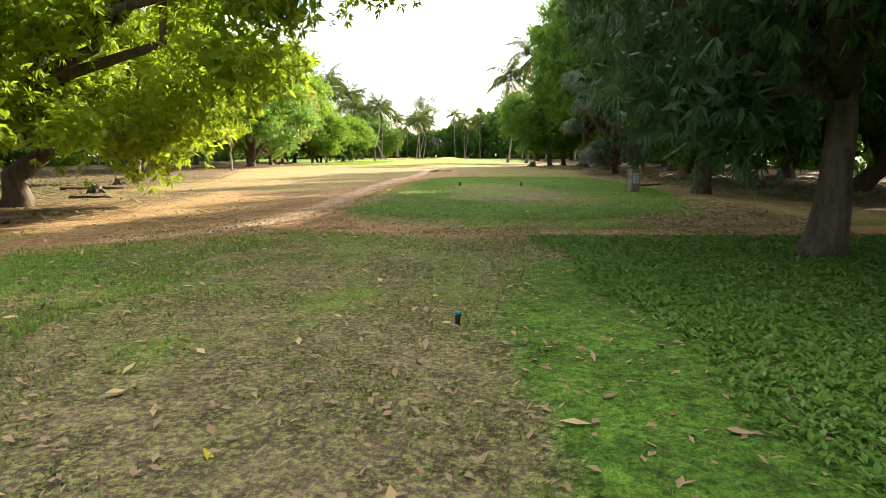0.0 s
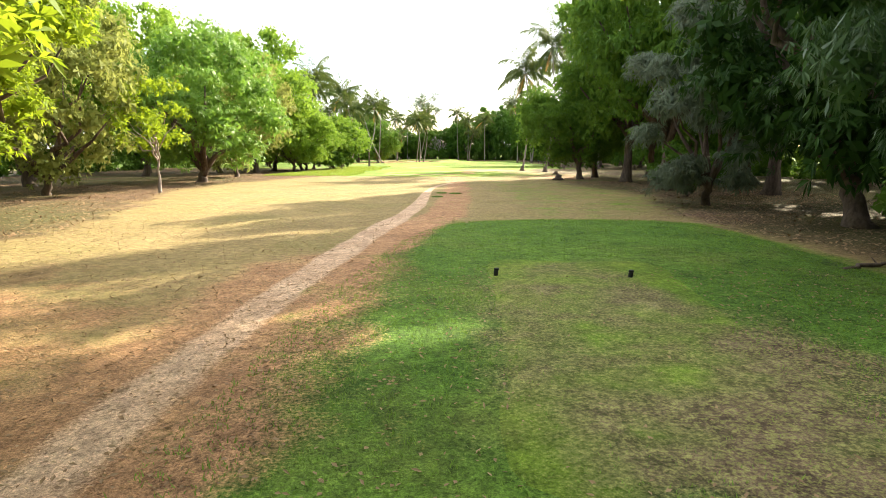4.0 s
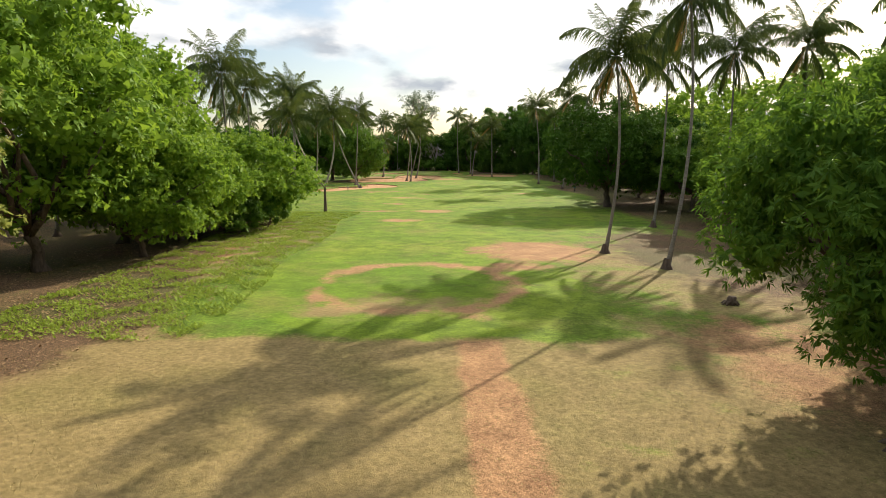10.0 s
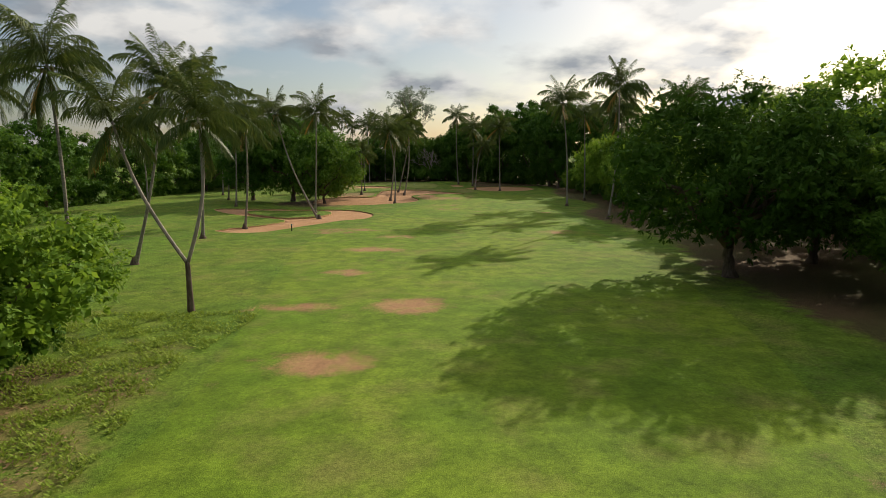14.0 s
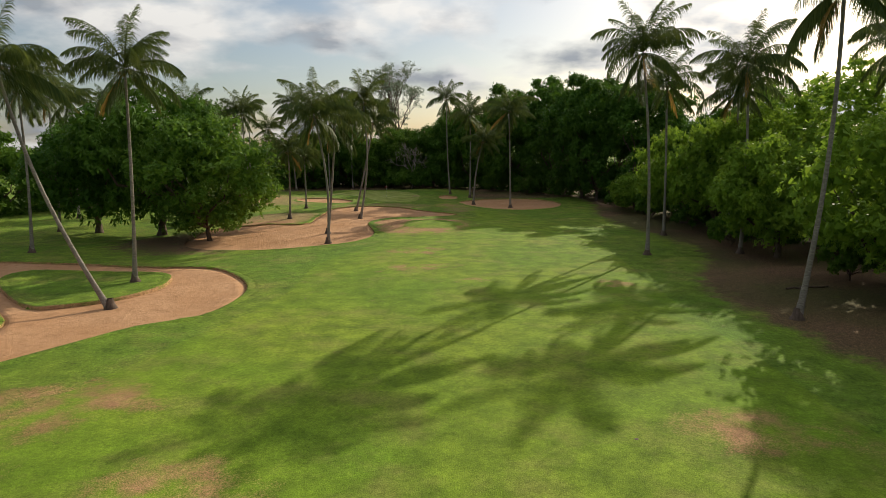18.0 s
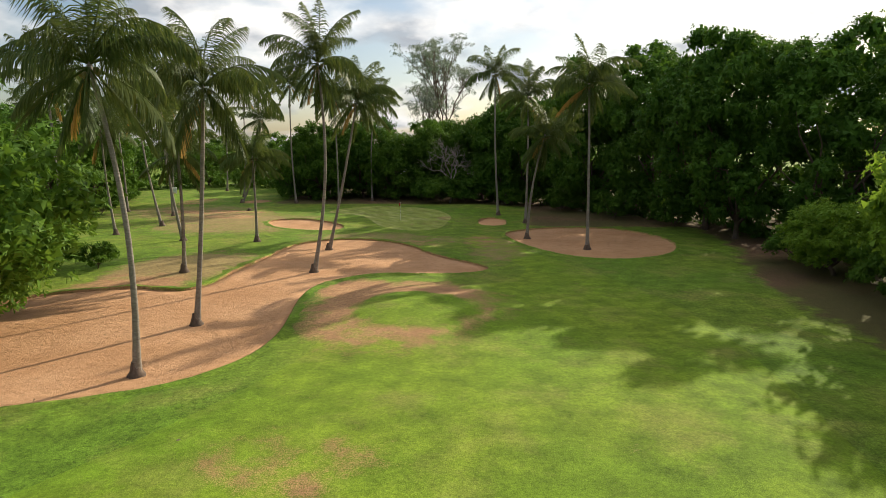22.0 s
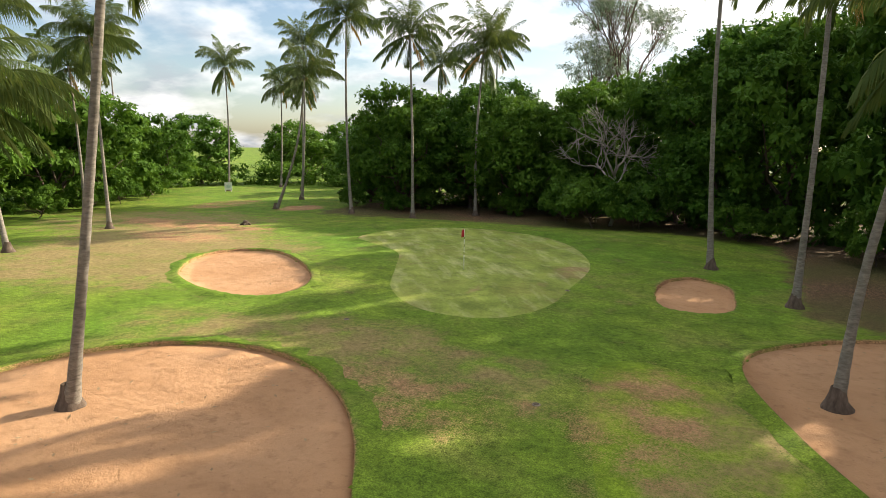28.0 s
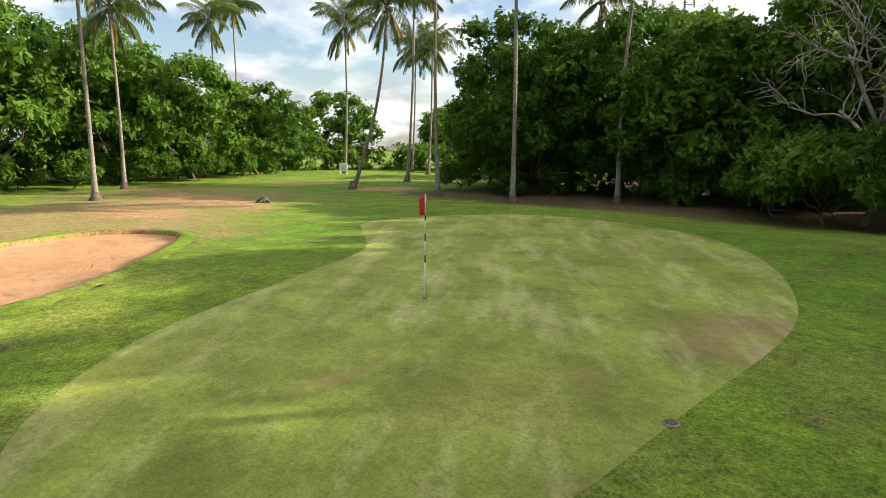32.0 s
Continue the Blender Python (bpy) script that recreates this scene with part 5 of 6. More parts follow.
YELLOW = "coconut palm with yellowing lower fronds and a leaning trunk"
LEANER = "coconut palm leaning far over with a curved trunk"
IN_SAND = "slender coconut palm growing out of bunker sand"
PALMS = [
    # x, y, height, lean, bow, fullness, scale, label
    (10.7, 101.8, 13.4, (0.3, 0.5), (0.55, 0), 1.0, 0.95, YELLOW), (12.9, 96.3, 15.9, (0.6, 0.5), (0.7, 0), 1.0, 0.95, ""), (19.1, 116.9, 15.6, (0.5, 0), (0.3, 0), 1.0, 0.95, ""), (23.8, 113.7, 15.6, (0.2, 0), (0.2, 0), 1.0, 0.95, ""), (29, 112, 16, (0, 0), (0.2, 0), 1.0, 0.95, ""), 
    (21.95, 175.1, 16.8, (0.9, 0), (0.4, 0), 1.0, 1.0, ""), (20.6, 194.6, 16.6, (-1.0, 0), (0.3, 0), 1.0, 1.0, ""), (28.6, 195.2, 15.8, (-0.4, 0), (0.2, 0), 1.0, 1.0, ""), (26, 206, 15.4, (-0.4, 0), (0.1, 0), 0.9, 0.9, ""), (36, 188, 16.0, (0, 0), (0.2, 0), 1.0, 1.0, ""), (31, 203, 14.5, (0.3, 0), (0.2, 0), 1.0, 0.95, ""),
    (-7.6, 204.1, 12.8, (-0.9, 0.2), (0.55, 0), 1.0, 0.95, IN_SAND), (-8.95, 211.3, 12.6, (1.3, 0), (0.1, 0), 1.0, 0.95, IN_SAND), (-7.2, 225, 15.4, (0.9, 0), (0.7, 0), 1.0, 0.95, IN_SAND), (-9.1, 234.6, 13.4, (3.0, 0), (0.1, 0), 1.0, 0.95, IN_SAND),
    (-16.9, 237, 8.4, (0, 0), (0.05, 0), 1.1, 0.8, "short coconut palm with a heavy drooping crown"), (-15.7, 222, 9.0, (0.2, 0), (0.1, 0), 0.9, 0.8, ""), (-24.3, 236.9, 14.5, (-1.5, 0.3), (-0.4, 0), 1.0, 0.95, LEANER), (-32.6, 246.9, 14.0, (-1.9, 0), (-0.3, 0), 1.0, 0.95, LEANER), (-33.6, 240.2, 11.0, (-0.6, 0), (-0.2, 0), 1.0, 0.9, ""),
    (-37.2, 257, 14.6, (-0.6, 0), (0.1, 0), 0.9, 0.9, ""), (-56.6, 289.8, 17.0, (0.3, 0), (0.3, 0), 0.9, 0.95, ""), (-36.1, 274.9, 13.5, (3.6, 0.5), (0.9, 0), 0.9, 0.85, LEANER), (-40.2, 284.5, 18.0, (0.8, 0), (0.3, 0), 0.9, 0.9, ""), (-27.3, 275.4, 18.6, (-0.2, 0), (-0.3, 0), 0.9, 0.9, ""), (-20.0, 274.2, 16.4, (-0.3, 0), (0.1, 0), 0.9, 0.9, ""),
    (-15.9, 279.2, 15.6, (0.6, 0), (-0.3, 0), 1.0, 1.0, ""), (-56, 300, 15.6, (0.6, 0), (0.2, 0), 0.9, 0.9, ""), (-67, 279, 17.5, (0.4, 0), (0.3, 0), 0.9, 0.9, ""), (-71, 284, 20.5, (0, 0), (0.3, 0), 0.9, 0.9, ""), (-28, 297, 17.0, (0, 0), (0.2, 0), 0.9, 0.9, ""), (-22, 300, 19.5, (0.4, 0), (0.1, 0), 0.9, 0.9, ""), (-49, 296, 14.5, (0.5, 0), (0.2, 0), 0.9, 0.9, ""),
    (5.1, 260.5, 18.0, (-0.5, 0), (-0.2, 0), 0.9, 0.95, ""), (8.5, 253.8, 14.8, (0.1, 0), (0.1, 0), 0.9, 0.95, ""), (8.6, 243.2, 10.6, (1.6, 0), (-0.35, 0), 1.0, 0.9, IN_SAND), (13.9, 237.2, 14.8, (-0.3, 0), (0.05, 0), 1.0, 1.0, IN_SAND),
    (-22.6, 168.5, 12.3, (0.7, 0), (0.3, 0), 1.0, 0.95, ""), (-16.1, 179.9, 14.6, (-5.4, 0.5), (-0.7, 0), 1.0, 0.95, LEANER), (-18.0, 186.7, 14.9, (0.7, 0), (0.1, 0), 1.0, 0.95, ""), (-24.0, 145, 14.3, (3.4, 0), (0.3, 0), 1.0, 0.95, ""), (-24.1, 159.5, 15.4, (0.4, 0), (0.2, 0), 1.0, 0.95, ""), (-23.8, 136, 14.7, (0, 0), (0.3, 0), 1.0, 1.0, ""), (-21.5, 120, 14.6, (0.4, 0), (0.4, 0), 1.0, 1.0, ""),
    (-31.5, 110, 16.5, (0.5, 0), (0.2, 0), 1.0, 1.0, ""), (-34, 200, 15, (0.5, 0), (0.2, 0), 1.0, 0.95, ""), (-40, 214, 15.5, (0.3, 0), (0.2, 0), 1.0, 0.95, ""), (-46, 228, 16, (0.3, 0), (0.2, 0), 0.9, 0.9, ""), (-44, 190, 15, (-0.3, 0), (0.2, 0), 1.0, 0.95, ""), (-30, 228, 14.8, (0.3, 0), (0.2, 0), 0.9, 0.9, ""), (-47, 262, 13.5, (-0.6, 0), (0.2, 0), 0.9, 0.9, ""),
    (-52, 252, 13.8, (0.8, 0), (0.2, 0), 0.9, 0.9, ""), (-38, 150, 15, (0.5, 0), (0.2, 0), 1.0, 0.95, ""), (30, 98, 17.0, (-0.5, 0), (0.2, 0), 1.0, 1.0, ""),
]
for x, y, tall, lean, bow, full, scale, label in PALMS:
    palm(x, y, tall, lean, bow, full, scale, label, 3 if label == YELLOW else 1, thick=0.84 if y < 130 else 1.0)


def forked_palm(x, y):
    """One stem that divides low down into two crowned stems."""
    rng = np.random.default_rng(91)
    p = thing("forked_palm", "palm tree whose trunk forks into two leaning stems", "palm tree", "", (x, y, ground_at(x, y)))
    solid("trunk", *stem(rng, (0, 0, -0.2), (0, 0, 2.9), (0, 0), 0.16, 0.13, 1.4, 12), M_BARK, p, smooth=True)
    for head, bow in (((-3.8, 0.6, 10.6), (-0.5, 0)), ((1.0, 0.4, 10.8), (0.55, 0))):
        solid("stem", *stem(rng, (0, 0, 2.75), head, bow, 0.11, 0.08, 1.0, 24), M_PALE_BARK, p, smooth=True)
        crown_of(p, rng, head, (0, 0), 0.8, 0.78, 1)
    return p


forked_palm(-13.6, 130.3)
for ob in KINDS.values():
    drop(ob)


# ---- the flag and the small things ----
def flagstick(x, y):
    z = ground_at(x, y) + 0.035
    f = thing("flagstick", "white and black banded flagstick with a red flag in the hole", "golf flag", "", (x, y, z))
    edges = [0.0, 0.72, 0.86, 1.14, 1.29, 1.54, 1.64, 2.05]
    for k in range(7):
        solid("band", *tube([(0, 0, edges[k] - (0.1 if k == 0 else 0)), (0, 0, edges[k + 1])], [0.013, 0.013], 8), M_BLACK if k % 2 else M_WHITE, f, smooth=True)
    V, F = [], []
    for i in range(9):
        for j in range(6):
            u, v = i / 8, j / 5
            V.append((-0.015 - 0.15 * u * (0.7 + 0.3 * v), 0.05 * math.sin(5 * u + 2 * v) * u, 2.04 - 0.40 * v - 0.09 * u * u + 0.05 * u * v))
    for i in range(8):
        for j in range(5):
            F.append((i * 6 + j, i * 6 + j + 1, i * 6 + j + 7, i * 6 + j + 6))
    cloth = solid("flag", V, F, M_RED, f, "drooping red cloth", smooth=True)
    mod = cloth.modifiers.new("thickness", "SOLIDIFY")
    mod.thickness = 0.004
    cup_v, cup_f = tube([(0, 0, -0.10), (0, 0, 0.006)], [0.054, 0.054], 16, False)
    solid("cup", cup_v, cup_f, M_WHITE, f, smooth=True)
    # black disc over the cup's mouth, painting the darkness inside it
    solid("hole", *tube([(0, 0, -0.003), (0, 0, 0.007)], [0.052, 0.052], 16), M_BLACK, f)
    return f


flagstick(-6.22, 253.4)


def box_part(name, size, at, mat, parent, bevel=0.01, label="", turn=0.0):
    bm = bmesh.new()
    bmesh.ops.create_cube(bm, size=1.0, matrix=Matrix.Translation(at) @ Matrix.Rotation(turn, 4, "Z") @ Matrix.Diagonal((*size, 1)))
    bmesh.ops.bevel(bm, geom=bm.edges[:], offset=bevel, segments=2, affect="EDGES")
    return part(name, bm, mat, parent, label)


def tee_post(x, y):
    p = thing("tee_sign_post", "squat weathered stone tee post with a faded plate", "tee marker", "", (x, y, ground_at(x, y)))
    box_part("pillar", (0.34, 0.30, 0.85), (0, 0, 0.36), M_STONE, p, 0.03)
    box_part("cap", (0.37, 0.33, 0.06), (0, 0, 0.80), M_STONE, p, 0.02)
    box_part("plate", (0.24, 0.02, 0.36), (-0.01, -0.158, 0.52), M_PLATE, p, 0.004, "pale green plate with faded writing")
    for k in range(4):
        box_part("bar", (0.16 - 0.02 * (k % 2), 0.004, 0.025), (-0.01, -0.1705, 0.63 - 0.07 * k), M_INK, p, 0.001)
    p.rotation_euler = (0, 0, radians(20))


tee_post(7.4, 25.2)


def peg(x, y, tall, r, mat, tip, name, label, category, group):
    p = thing(name, label, category, group, (x, y, ground_at(x, y)))
    solid("shaft", *tube([(0, 0, -0.05), (0, 0, tall * 0.6), (0.01, 0, tall * 0.78)], [r, r, r * 0.95], 10), mat, p, smooth=True)
    solid("cap", *tube([(0.01, 0, tall * 0.78), (0.01, 0, tall * 0.97), (0.01, 0, tall)], [r * 1.15, r * 1.1, r * 0.6], 10), tip, p, smooth=True)


peg(0.85, 8.6, 0.13, 0.024, M_BLACK, M_BLUE, "tee_marker", "small dark tee marker with a blue top", "tee marker", "tee markers")
for x, y in ((1.35, 29.2), (3.9, 29.0)):
    peg(x, y, 0.19, 0.045, M_BLACK, M_BLACK, "tee_marker", "small black tee marker on the forward tee", "tee marker", "tee markers")
for x, y in ((-16.3, 165.3), (22.6, 167.2)):
    peg(x, y, 0.8, 0.06, M_BLACK, M_BLUE, "distance_stake", "dark distance stake with a blue top beside the fairway", "stake", "distance stakes")


def stump(x, y, r, tall, seed):
    g = np.random.default_rng(seed)
    s = thing("tree_stump", "dark cut tree stump with splayed roots", "stump", "stumps", (x, y, ground_at(x, y)))
    pieces = [tube([(0, 0, -0.1), (0, 0, tall * 0.3), (0.05, 0, tall * 0.7), (0.08, 0, tall)], [r * 1.5, r * 1.1, r, r * 0.9], 11)]
    for k in range(6):
        a = k * 1.05 + g.normal() * 0.2
        pieces.append(tube([(0, 0, tall * 0.35), (math.cos(a) * r * 1.3, math.sin(a) * r * 1.3, 0.12), (math.cos(a) * r * 2.4, math.sin(a) * r * 2.4, -0.08)], [r * 0.5, r * 0.35, r * 0.1], 7))
    solid("base", *gather(pieces), M_BARK, s, smooth=True)
    solid("cut_top", *tube([(0.08, 0, tall - 0.01), (0.08, 0, tall + 0.012)], [r * 0.85, r * 0.83], 11), M_BARK, s)


# the first stands in for the foot of the mango trunk beside it
for k, (x, y, r, tall) in enumerate(((10.6, 74.1, 0.28, 0.5), (-13.0, 27.5, 0.2, 0.3), (-15.5, 34, 0.2, 0.3), (-29.7, 263.5, 0.22, 0.32), (12.8, 87.9, 0.2, 0.36))):
    stump(x, y, r, tall, k)


def log(x, y, turn, long, r, seed):
    g = np.random.default_rng(seed)
    line = bent(g, (-long / 2, 0, r * 0.7), (long / 2, 0, r * 0.6), 7, 0.4)
    line[:, 2] = r * 0.75
    t = thing("fallen_log", "dark fallen branch lying in dry leaves", "log", "fallen branches", (x, y, ground_at(x, y)))
    solid("stem", *tube(line, np.linspace(r, r * 0.6, 7), 8), M_BARK, t, smooth=True)
    solid("twig", *tube(bent(g, line[4], line[4] + np.array([0.3, 0.35, 0.15]) * long * 0.4, 4, 0.1), np.linspace(r * 0.5, r * 0.15, 4), 6), M_BARK, t, smooth=True)
    t.rotation_euler = (0, 0, turn)


for k, (x, y, turn, long, r) in enumerate(((-11.6, 24.8, 0.2, 1.4, 0.06), (-12.5, 17.5, 0.9, 1.6, 0.06), (-9.4, 17.2, 2.2, 1.2, 0.05), (-14.5, 30, 0.3, 2.4, 0.08), (26.5, 182, 0.2, 3, 0.07), (9.5, 30.5, 0.5, 2.0, 0.06), (22, 262, 0.4, 3.0, 0.1))):
    log(x, y, turn, long, r, k + 40)
stick = thing("dry_stick", "thin bare stick standing in the undergrowth", "stick", "", (8.05, 17.9, ground_at(8.05, 17.9)))
solid("stem", *tube([(0, 0, -0.1), (0.03, 0, 0.3), (-0.02, 0, 0.62)], [0.018, 0.015, 0.008], 6), M_PALE_BARK, stick, smooth=True)


def bare_tree(x, y, tall, spread, mat, seed, label, sprigs=None, thick=0.013):
    """A leafless or thinly leaved tree: a trunk that divides again and again."""
    g = np.random.default_rng(seed)
    t = thing("bare_tree", label, "tree", "", (x, y, ground_at(x, y)))
    ends, twigs = [], []

    def grow(a, d, long, r, level):
        b = a + d * long
        piece = tube(bent(g, a, b, 5, 0.12), np.linspace(r, r * 0.6, 5), 6 if level < 2 else 4)
        if level == 0:
            solid("trunk", *piece, mat, t, smooth=True)
        elif level == 1:
            solid("limb", *piece, mat, t, smooth=True)
        else:
            twigs.append(piece)
        if level == 4:
            ends.append(b)
            return
        for k in range(4 if level else 5):
            e = d + g.normal(size=3) * (0.55 if level else 0.5) * spread + np.array([0, 0, 0.12])
            grow(b - d * long * g.uniform(0, 0.35), e / np.linalg.norm(e), long * g.uniform(0.55, 0.8), r * 0.55, level + 1)
    grow(np.array([0, 0, -0.2]), np.array([0.05, 0, 1.0]), tall * 0.33, tall * thick, 0)
    solid("branchwork", *gather(twigs), mat, t, smooth=True)
    if sprigs:
        pts = np.array(ends)
        v, f = leaf_cloud(g, pts, np.full(len(pts), 0.9), len(pts) * 7, 8, 0.5, 0.03, 0.9, 0, shell=(0.1, 1.2), narrow=True)
        solid("foliage", v, f, sprigs, t)


bare_tree(-3.0, 276.6, 13.5, 1.15, M_PALE_BARK, 21, "leafless grey tree with spreading bare branches at the wood's edge")
bare_tree(-8.5, 314, 36.0, 0.5, M_BARK, 22, "tall thin casuarina with sparse grey foliage", M_LEAF_GREY, 0.008)
bare_tree(-13.5, 317, 29.0, 0.5, M_BARK, 23, "tall thin casuarina with sparse grey foliage", M_LEAF_GREY, 0.008)


def hut(x, y, w, d, h, turn, label):
    b = thing("outbuilding", label, "building", "", (x, y, ground_at(x, y)))
    for nm, size, at in (("wall", (w, 0.2, h), (0, -d / 2, h / 2)), ("wall", (w, 0.2, h), (0, d / 2, h / 2)), ("wall", (0.2, d - 0.2, h), (-w / 2 + 0.1, 0, h / 2)), ("wall", (0.2, d - 0.2, h), (w / 2 - 0.1, 0, h / 2))):
        box_part(nm, size, at, M_WALL, b, 0.01)
    bm = bmesh.new()
    v = [bm.verts.new(p) for p in ((-w / 2 - 0.4, -d / 2 - 0.4, h), (w / 2 + 0.4, -d / 2 - 0.4, h), (w / 2 + 0.4, d / 2 + 0.4, h), (-w / 2 - 0.4, d / 2 + 0.4, h), (-w / 2 - 0.4, 0, h + d * 0.28), (w / 2 + 0.4, 0, h + d * 0.28))]
    for f in ((0, 1, 5, 4), (2, 3, 4, 5), (0, 4, 3), (1, 2, 5), (0, 3, 2, 1)):
        bm.faces.new([v[i] for i in f])
    part("roof", bm, M_ROOF, b, "pale metal sheet roof")
    b.rotation_euler = (0, 0, turn)


hut(-15.5, 306, 9, 6, 3.2, radians(-8), "low pale building with a light roof glimpsed through the wood")
hut(-47, 330, 9, 7, 4.2, radians(10), "distant pale building beyond the trees")
sign = thing("tee_board", "small white board on short legs beside a track", "sign", "", (-55.9, 289.0, ground_at(-55.9, 289.0)))
box_part("board", (1.0, 0.06, 1.0), (0, 0, 0.75), M_WHITE, sign, 0.01)
for dx in (-0.4, 0.4):
    box_part("leg", (0.08, 0.08, 0.4), (dx, 0, 0.1), M_WHITE, sign, 0.01)
box_part("panel", (0.55, 0.01, 0.45), (0.05, -0.037, 0.7), M_PLATE, sign, 0.002)
sign.rotation_euler = (0, 0, radians(28))


# ---- fallen leaves, weeds and grass ----
def leaf_sheet(rng, n):
    """A curled fallen leaf: a small bent blade with a midrib fold."""
    u = np.linspace(0, 1, 6)
    w = 0.32 * np.sin(np.pi * u ** 0.8) * 0.55
    V, F = [], []
    for i in range(6):
        up = 0.16 * (u[i] - 0.5) ** 2
        V += [(u[i] - 0.5, -w[i], 0.08 + up + w[i] * 0.5 * n), (u[i] - 0.5, 0, 0.02 + up), (u[i] - 0.5, w[i], 0.08 + up + w[i] * 0.3)]
    for i in range(5):
        for j in range(2):
            F.append((i * 3 + j, i * 3 + j + 1, i * 3 + j + 4, i * 3 + j + 3))
    return V, F


M_YELLOW = foliage("yellow_leaf", (0.5, 0.42, 0.03), (0.6, 0.5, 0.05), (0.65, 0.55, 0.1), 0.6, 0.1)
SINGLE = [(1.5, 5.5, 0.17, 0), (2.3, 6.4, 0.15, 0), (1.75, 6.9, 0.13, 0), (2.3, 11.0, 0.16, 0), (2.75, 9.4, 0.16, 0), (-2.3, 9.4, 0.15, 0), (-0.45, 6.2, 0.12, 1), (1.6, 8.0, 0.11, 0), (1.2, 7.9, 0.1, 0), (2.4, 7.9, 0.12, 0), (-3.4, 8.2, 0.14, 0), (3.0, 5.8, 0.14, 0), (0.3, 8.3, 0.08, 0), (2.2, 5.0, 0.16, 0), (4.3, 6.6, 0.16, 0), (3.6, 7.2, 0.17, 0), (3.2, 6.2, 0.15, 0), (2.9, 7.0, 0.16, 0), (3.9, 5.6, 0.18, 0), (1.0, 10.4, 0.12, 0), (-1.6, 7.4, 0.12, 0), (-3.0, 10.6, 0.14, 0),
          (1.2, 15.4, 0.2, 0), (2.6, 13.6, 0.14, 0), (0.4, 15.2, 0.18, 0), (1.3, 19.9, 0.2, 0), (0.9, 17.2, 0.2, 0), (2.1, 17.0, 0.16, 0), (-0.1, 17.4, 0.12, 0), (4.1, 39.4, 0.16, 0), (2.2, 37.6, 0.12, 0), (1.9, 39.5, 0.12, 0)]
for k, (x, y, size, yellow) in enumerate(SINGLE):
    g = np.random.default_rng(k)
    v, f = leaf_sheet(g, g.uniform(0.2, 1.0))
    ob = solid("fallen_leaf", v, f, M_YELLOW if yellow else M_FALLEN, smooth=True)
    tagged(ob, "fallen yellow leaf on worn turf" if yellow else "dry brown fallen leaf curled on the grass", "leaf", "fallen leaves")
    ob.location = (x, y, ground_at(x, y) + (0.03 if max(inside(o, np.array([x]), np.array([y]))[0] for o in (TEE_FAR, *APRONS)) > 0 else 0) - 0.002)
    ob.rotation_euler = (g.normal() * 0.15, g.normal() * 0.15, g.uniform(0, 6.28))
    ob.scale = (size, size * 1.1, size)


def scatter(name, rng, X, Y, long, wide, upright, mat, label, category, lift=0.0, blades=1):
    """Many small blades or leaves over the land, as one mesh."""
    X, Y = np.repeat(X, blades) + rng.normal(size=len(X) * blades) * 0.025 * (blades > 1), np.repeat(Y, blades) + rng.normal(size=len(Y) * blades) * 0.025 * (blades > 1)
    n = len(X)
    base = np.column_stack([X, Y, height(X, Y) + lift])
    a = rng.uniform(0, 2 * np.pi, n)
    tilt = np.clip(rng.normal(upright, 0.22, n), 0.05, 1.4)
    d = np.column_stack([np.cos(a) * np.cos(tilt), np.sin(a) * np.cos(tilt), np.sin(tilt)])
    s = np.column_stack([-np.sin(a), np.cos(a), np.zeros(n)])
    L, W = long * rng.uniform(0.5, 1.3, (n, 1)), wide * rng.uniform(0.6, 1.3, (n, 1))
    if upright > 0.6:      # grass blades
        V = np.stack([base - s * W, base + s * W, base + d * L], 1).reshape(-1, 3)
        F = (3 * np.arange(n)[:, None] + [0, 1, 2])
    else:                  # flat leaves
        V = np.stack([base, base + d * L * 0.5 + s * W, base + d * L, base + d * L * 0.5 - s * W + np.array([0, 0, 0.01])], 1).reshape(-1, 3)
        k = 4 * np.arange(n)[:, None]
        F = np.concatenate([k + [0, 1, 2], k + [0, 2, 3]])
    return tagged(solid(name, V, F, mat), label, category, kind="stuff")


g = np.random.default_rng(11)


def spots(n, x0, x1, y0, y1, ok=None):
    X, Y = g.uniform(x0, x1, n), g.uniform(y0, y1, n)
    if ok is None:
        return X, Y
    keep = ok(X, Y)
    return X[keep], Y[keep]


def patchy(X, Y, s=0.6, cut=0.0):
    w = np.sin(X * 2.1 * s + 1.3 * np.sin(Y * 1.7 * s)) + np.sin(Y * 2.6 * s + 1.7 * np.sin(X * 1.3 * s))
    return w + g.normal(size=X.shape) * 0.7 > cut


X, Y = spots(34000, -5, 6, 4.0, 16, lambda X, Y: patchy(X, Y, 1.1, 0.5) | (X > 1.35) & (X < 2.6) | (X < -2.8))
scatter("turf_blades", g, X, Y, 0.05, 0.0055, 0.8, M_BLADE, "short worn turf on the tee", "grass", blades=3)
X, Y = spots(16000, -8, -2.4, 6, 16, lambda X, Y: (Y < 14.2 + 0.55 * (X + 4)) & (X < -2.6 + 0.2 * np.sin(Y * 2)))
scatter("lush_grass", g, X, Y, 0.085, 0.006, 0.85, M_LUSH, "longer green grass beside the tee", "grass", blades=3)
X, Y = spots(38000, 2.2, 9, 4.6, 14.3, lambda X, Y: X > 2.55 + 0.15 * np.sin(Y * 1.7) - 0.04 * (Y - 8))
scatter("weeds", g, X, Y, 0.06, 0.017, 0.45, M_WEED, "low green leafy weeds under the trees", "weeds", 0.05, 2)
X, Y = spots(9000, 2.6, 9, 4.6, 14.2, lambda X, Y: patchy(X, Y, 1.6, 0.6))
scatter("weeds", g, X, Y, 0.05, 0.015, 0.35, M_PALE_WEED, "broad pale green leaves of low weeds", "weeds", 0.1, 1)
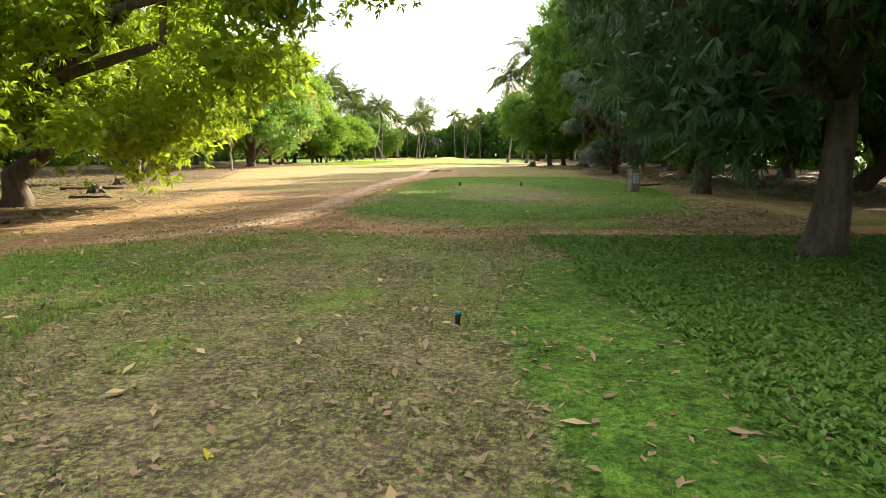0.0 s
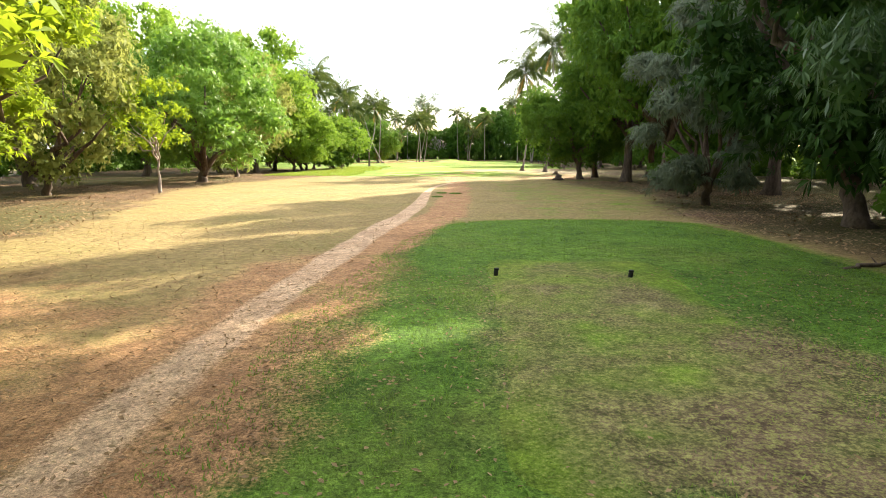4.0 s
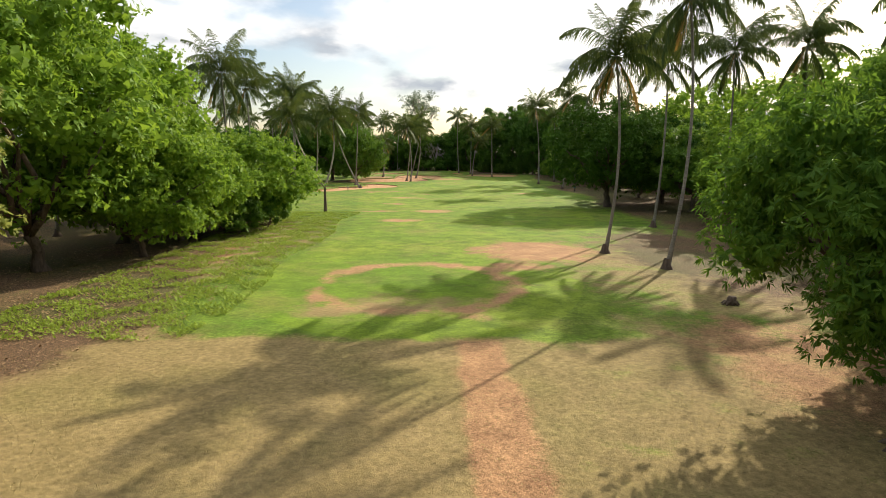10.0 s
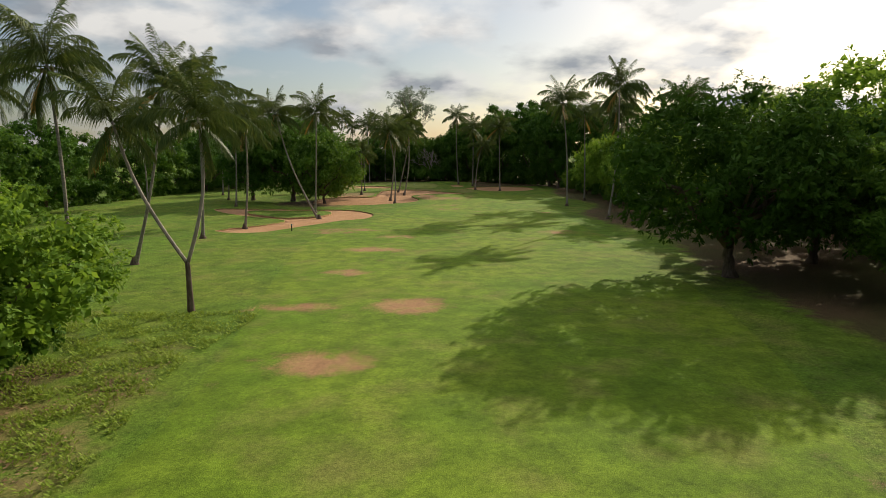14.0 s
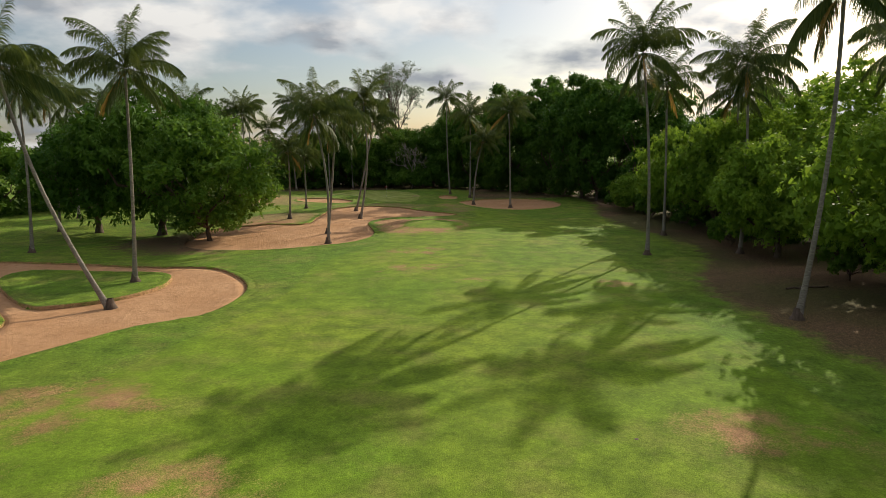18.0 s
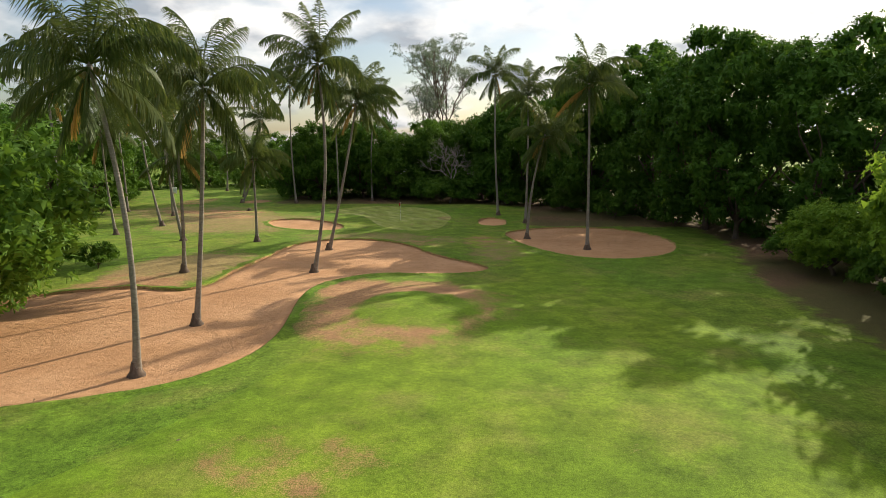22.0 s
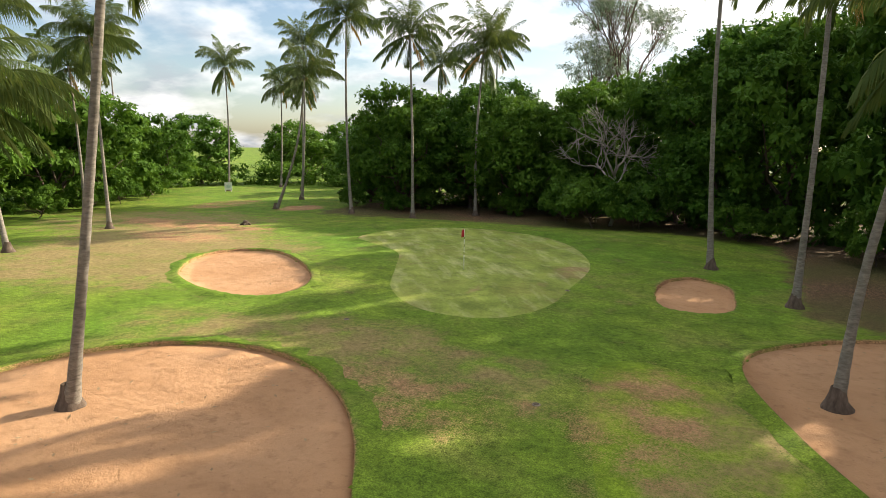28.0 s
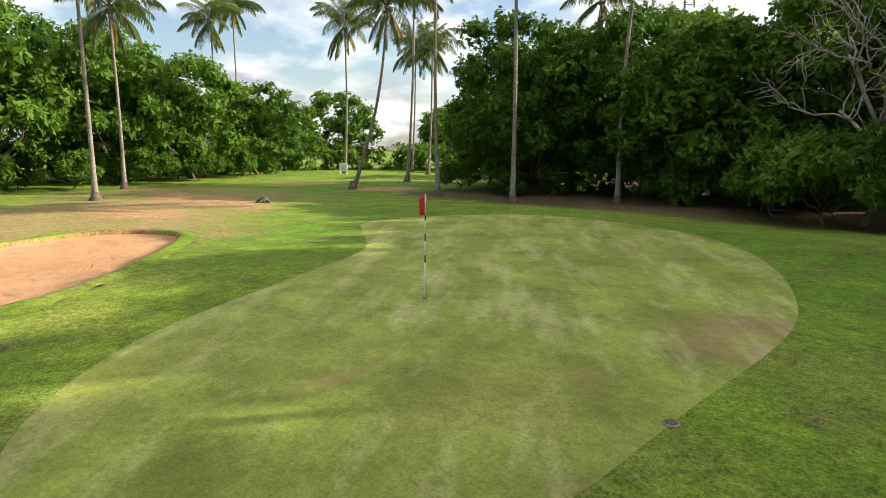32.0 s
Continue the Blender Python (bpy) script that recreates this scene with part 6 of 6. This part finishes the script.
X, Y = spots(25000, -2, 9, 17.2, 40, lambda X, Y: (inside(TEE_FAR, X, Y) > 0) & ((inside(TEE_BOX, X, Y) < 0) | patchy(X, Y, 0.8, 0.6)))
scatter("lush_grass", g, X, Y, 0.055, 0.006, 0.8, M_LUSH, "lush green grass on the forward tee", "grass", 0.03, 3)
X, Y = spots(9500, -6, 8, 4, 30)
scatter("leaf_scraps", g, X, Y, 0.07, 0.016, 0.12, M_FALLEN, "scattered dry leaf scraps on turf", "leaves", 0.034)
X, Y = spots(190, -7, 8, 4.2, 19)
scatter("dry_leaves", g, X, Y, 0.15, 0.03, 0.16, M_PALE_LEAF, "pale dry fallen leaves on the tee", "leaves", 0.022)
X, Y = spots(2600, -7, 8, 4.2, 20)
scatter("leaf_scraps", g, X, Y, 0.10, 0.022, 0.16, M_FALLEN, "curled dry leaf scraps on the tee", "leaves", 0.02)
X, Y = spots(14000, 8, 22, 18, 80, lambda X, Y: zones(X, Y)[2] > 0.45)
scatter("leaf_litter", g, X, Y, 0.17, 0.04, 0.15, M_FALLEN, "brown leaf litter under the trees", "leaves", 0.012)
X, Y = spots(20000, -26, -7, 12, 116, lambda X, Y: zones(X, Y)[2] > 0.4)
scatter("leaf_litter", g, X, Y, 0.17, 0.04, 0.15, M_FALLEN, "brown leaf litter under the trees", "leaves", 0.012)
X, Y = spots(9000, 3, 9, 15, 30, lambda X, Y: zones(X, Y)[2] > 0.3)
scatter("leaf_litter", g, X, Y, 0.1, 0.025, 0.15, M_FALLEN, "brown leaf litter beside the tee post", "leaves", 0.03)
X, Y = spots(48000, -15, 11, 36, 92, lambda X, Y: patchy(X, Y, 0.5, -0.2) & (zones(X, Y)[0] > 0.3))
scatter("dry_tufts", g, X, Y, 0.055, 0.009, 0.7, foliage("straw_blades", (0.34, 0.26, 0.12), (0.48, 0.37, 0.18), (0.34, 0.31, 0.12), 0.8, 0.4), "dry straw-coloured grass tufts", "grass", 0.0, 2)
X, Y = spots(2600, -30, 22, 200, 262, lambda X, Y: np.maximum(inside(BUNKERS["long"], X, Y), np.maximum(inside(BUNKERS["side"], X, Y), inside(BUNKERS["green"], X, Y))) > 0.3)
scatter("leaf_scraps", g, X, Y, 0.14, 0.035, 0.15, M_FALLEN, "dark leaf scraps on bunker sand", "leaves", 0.01)
X, Y = spots(9000, -6, 6, 13, 20)
scatter("leaf_scraps", g, X, Y, 0.05, 0.014, 0.14, M_FALLEN, "dry leaf scraps strewn over red earth", "leaves", 0.014)
X, Y = spots(9000, -5, 7, 12.5, 20, lambda X, Y: patchy(X, Y, 1.3, 0.9))
scatter("sparse_grass", g, X, Y, 0.05, 0.006, 0.8, M_BLADE, "sparse olive grass on trodden earth", "grass", 0.0, 3)
for x, y, r in ((0.1, 55.3, 0.26), (0.9, 55.0, 0.28), (-0.1, 51.9, 0.26)):
    n = 500
    a, q = g.uniform(0, 6.28, n), r * np.sqrt(g.random(n))
    scatter("grass_tuft", g, x + np.cos(a) * q * 1.25, y + np.sin(a) * q, 0.1, 0.008, 0.75, M_WEED, "green grass tuft on the red dirt strip", "grass", 0.0, 2)
X, Y = spots(32000, -19, -9.5, 82, 130, lambda X, Y: patchy(X, Y, 0.9, -0.2) & (X < -9.8 + 0.6 * np.sin(Y * 0.3)))
scatter("rough_weeds", g, X, Y, 0.2, 0.035, 0.55, M_ROUGH_WEED, "rough leafy weeds along the edge of the fairway", "weeds", 0.03, 2)
X, Y = spots(9000, -20, -11, 82, 122, lambda X, Y: patchy(X, Y, 0.5, 0.3))
scatter("leaf_litter", g, X, Y, 0.17, 0.045, 0.15, M_FALLEN, "brown fallen leaves among rough weeds", "leaves", 0.02)
X, Y = spots(9000, -14, -1.5, 14, 40)
scatter("leaf_scraps", g, X, Y, 0.07, 0.02, 0.14, M_FALLEN, "dry leaf scraps strewn over the dry field", "leaves", 0.014)


def sprinkler(x, y):
    """A sunken sprinkler: a worn collar about a dark cap."""
    s = thing("sprinkler_head", "dark sunken sprinkler head in worn turf", "sprinkler", "sprinkler heads", (x, y, ground_at(x, y)))
    solid("collar", *tube([(0, 0, -0.05), (0, 0, 0.012), (0, 0, 0.02)], [0.11, 0.11, 0.1], 16), M_STONE, s, smooth=True)
    solid("cap", *tube([(0, 0, -0.02), (0, 0, 0.03), (0, 0, 0.038)], [0.075, 0.075, 0.06], 14), M_BARK, s, smooth=True)


for x, y in ((-0.5, 251.7), (1.6, 239.6), (-6.9, 243.8), (-2.5, 198.5), (9.7, 162.4), (-4.7, 180.7)):
    sprinkler(x, y)
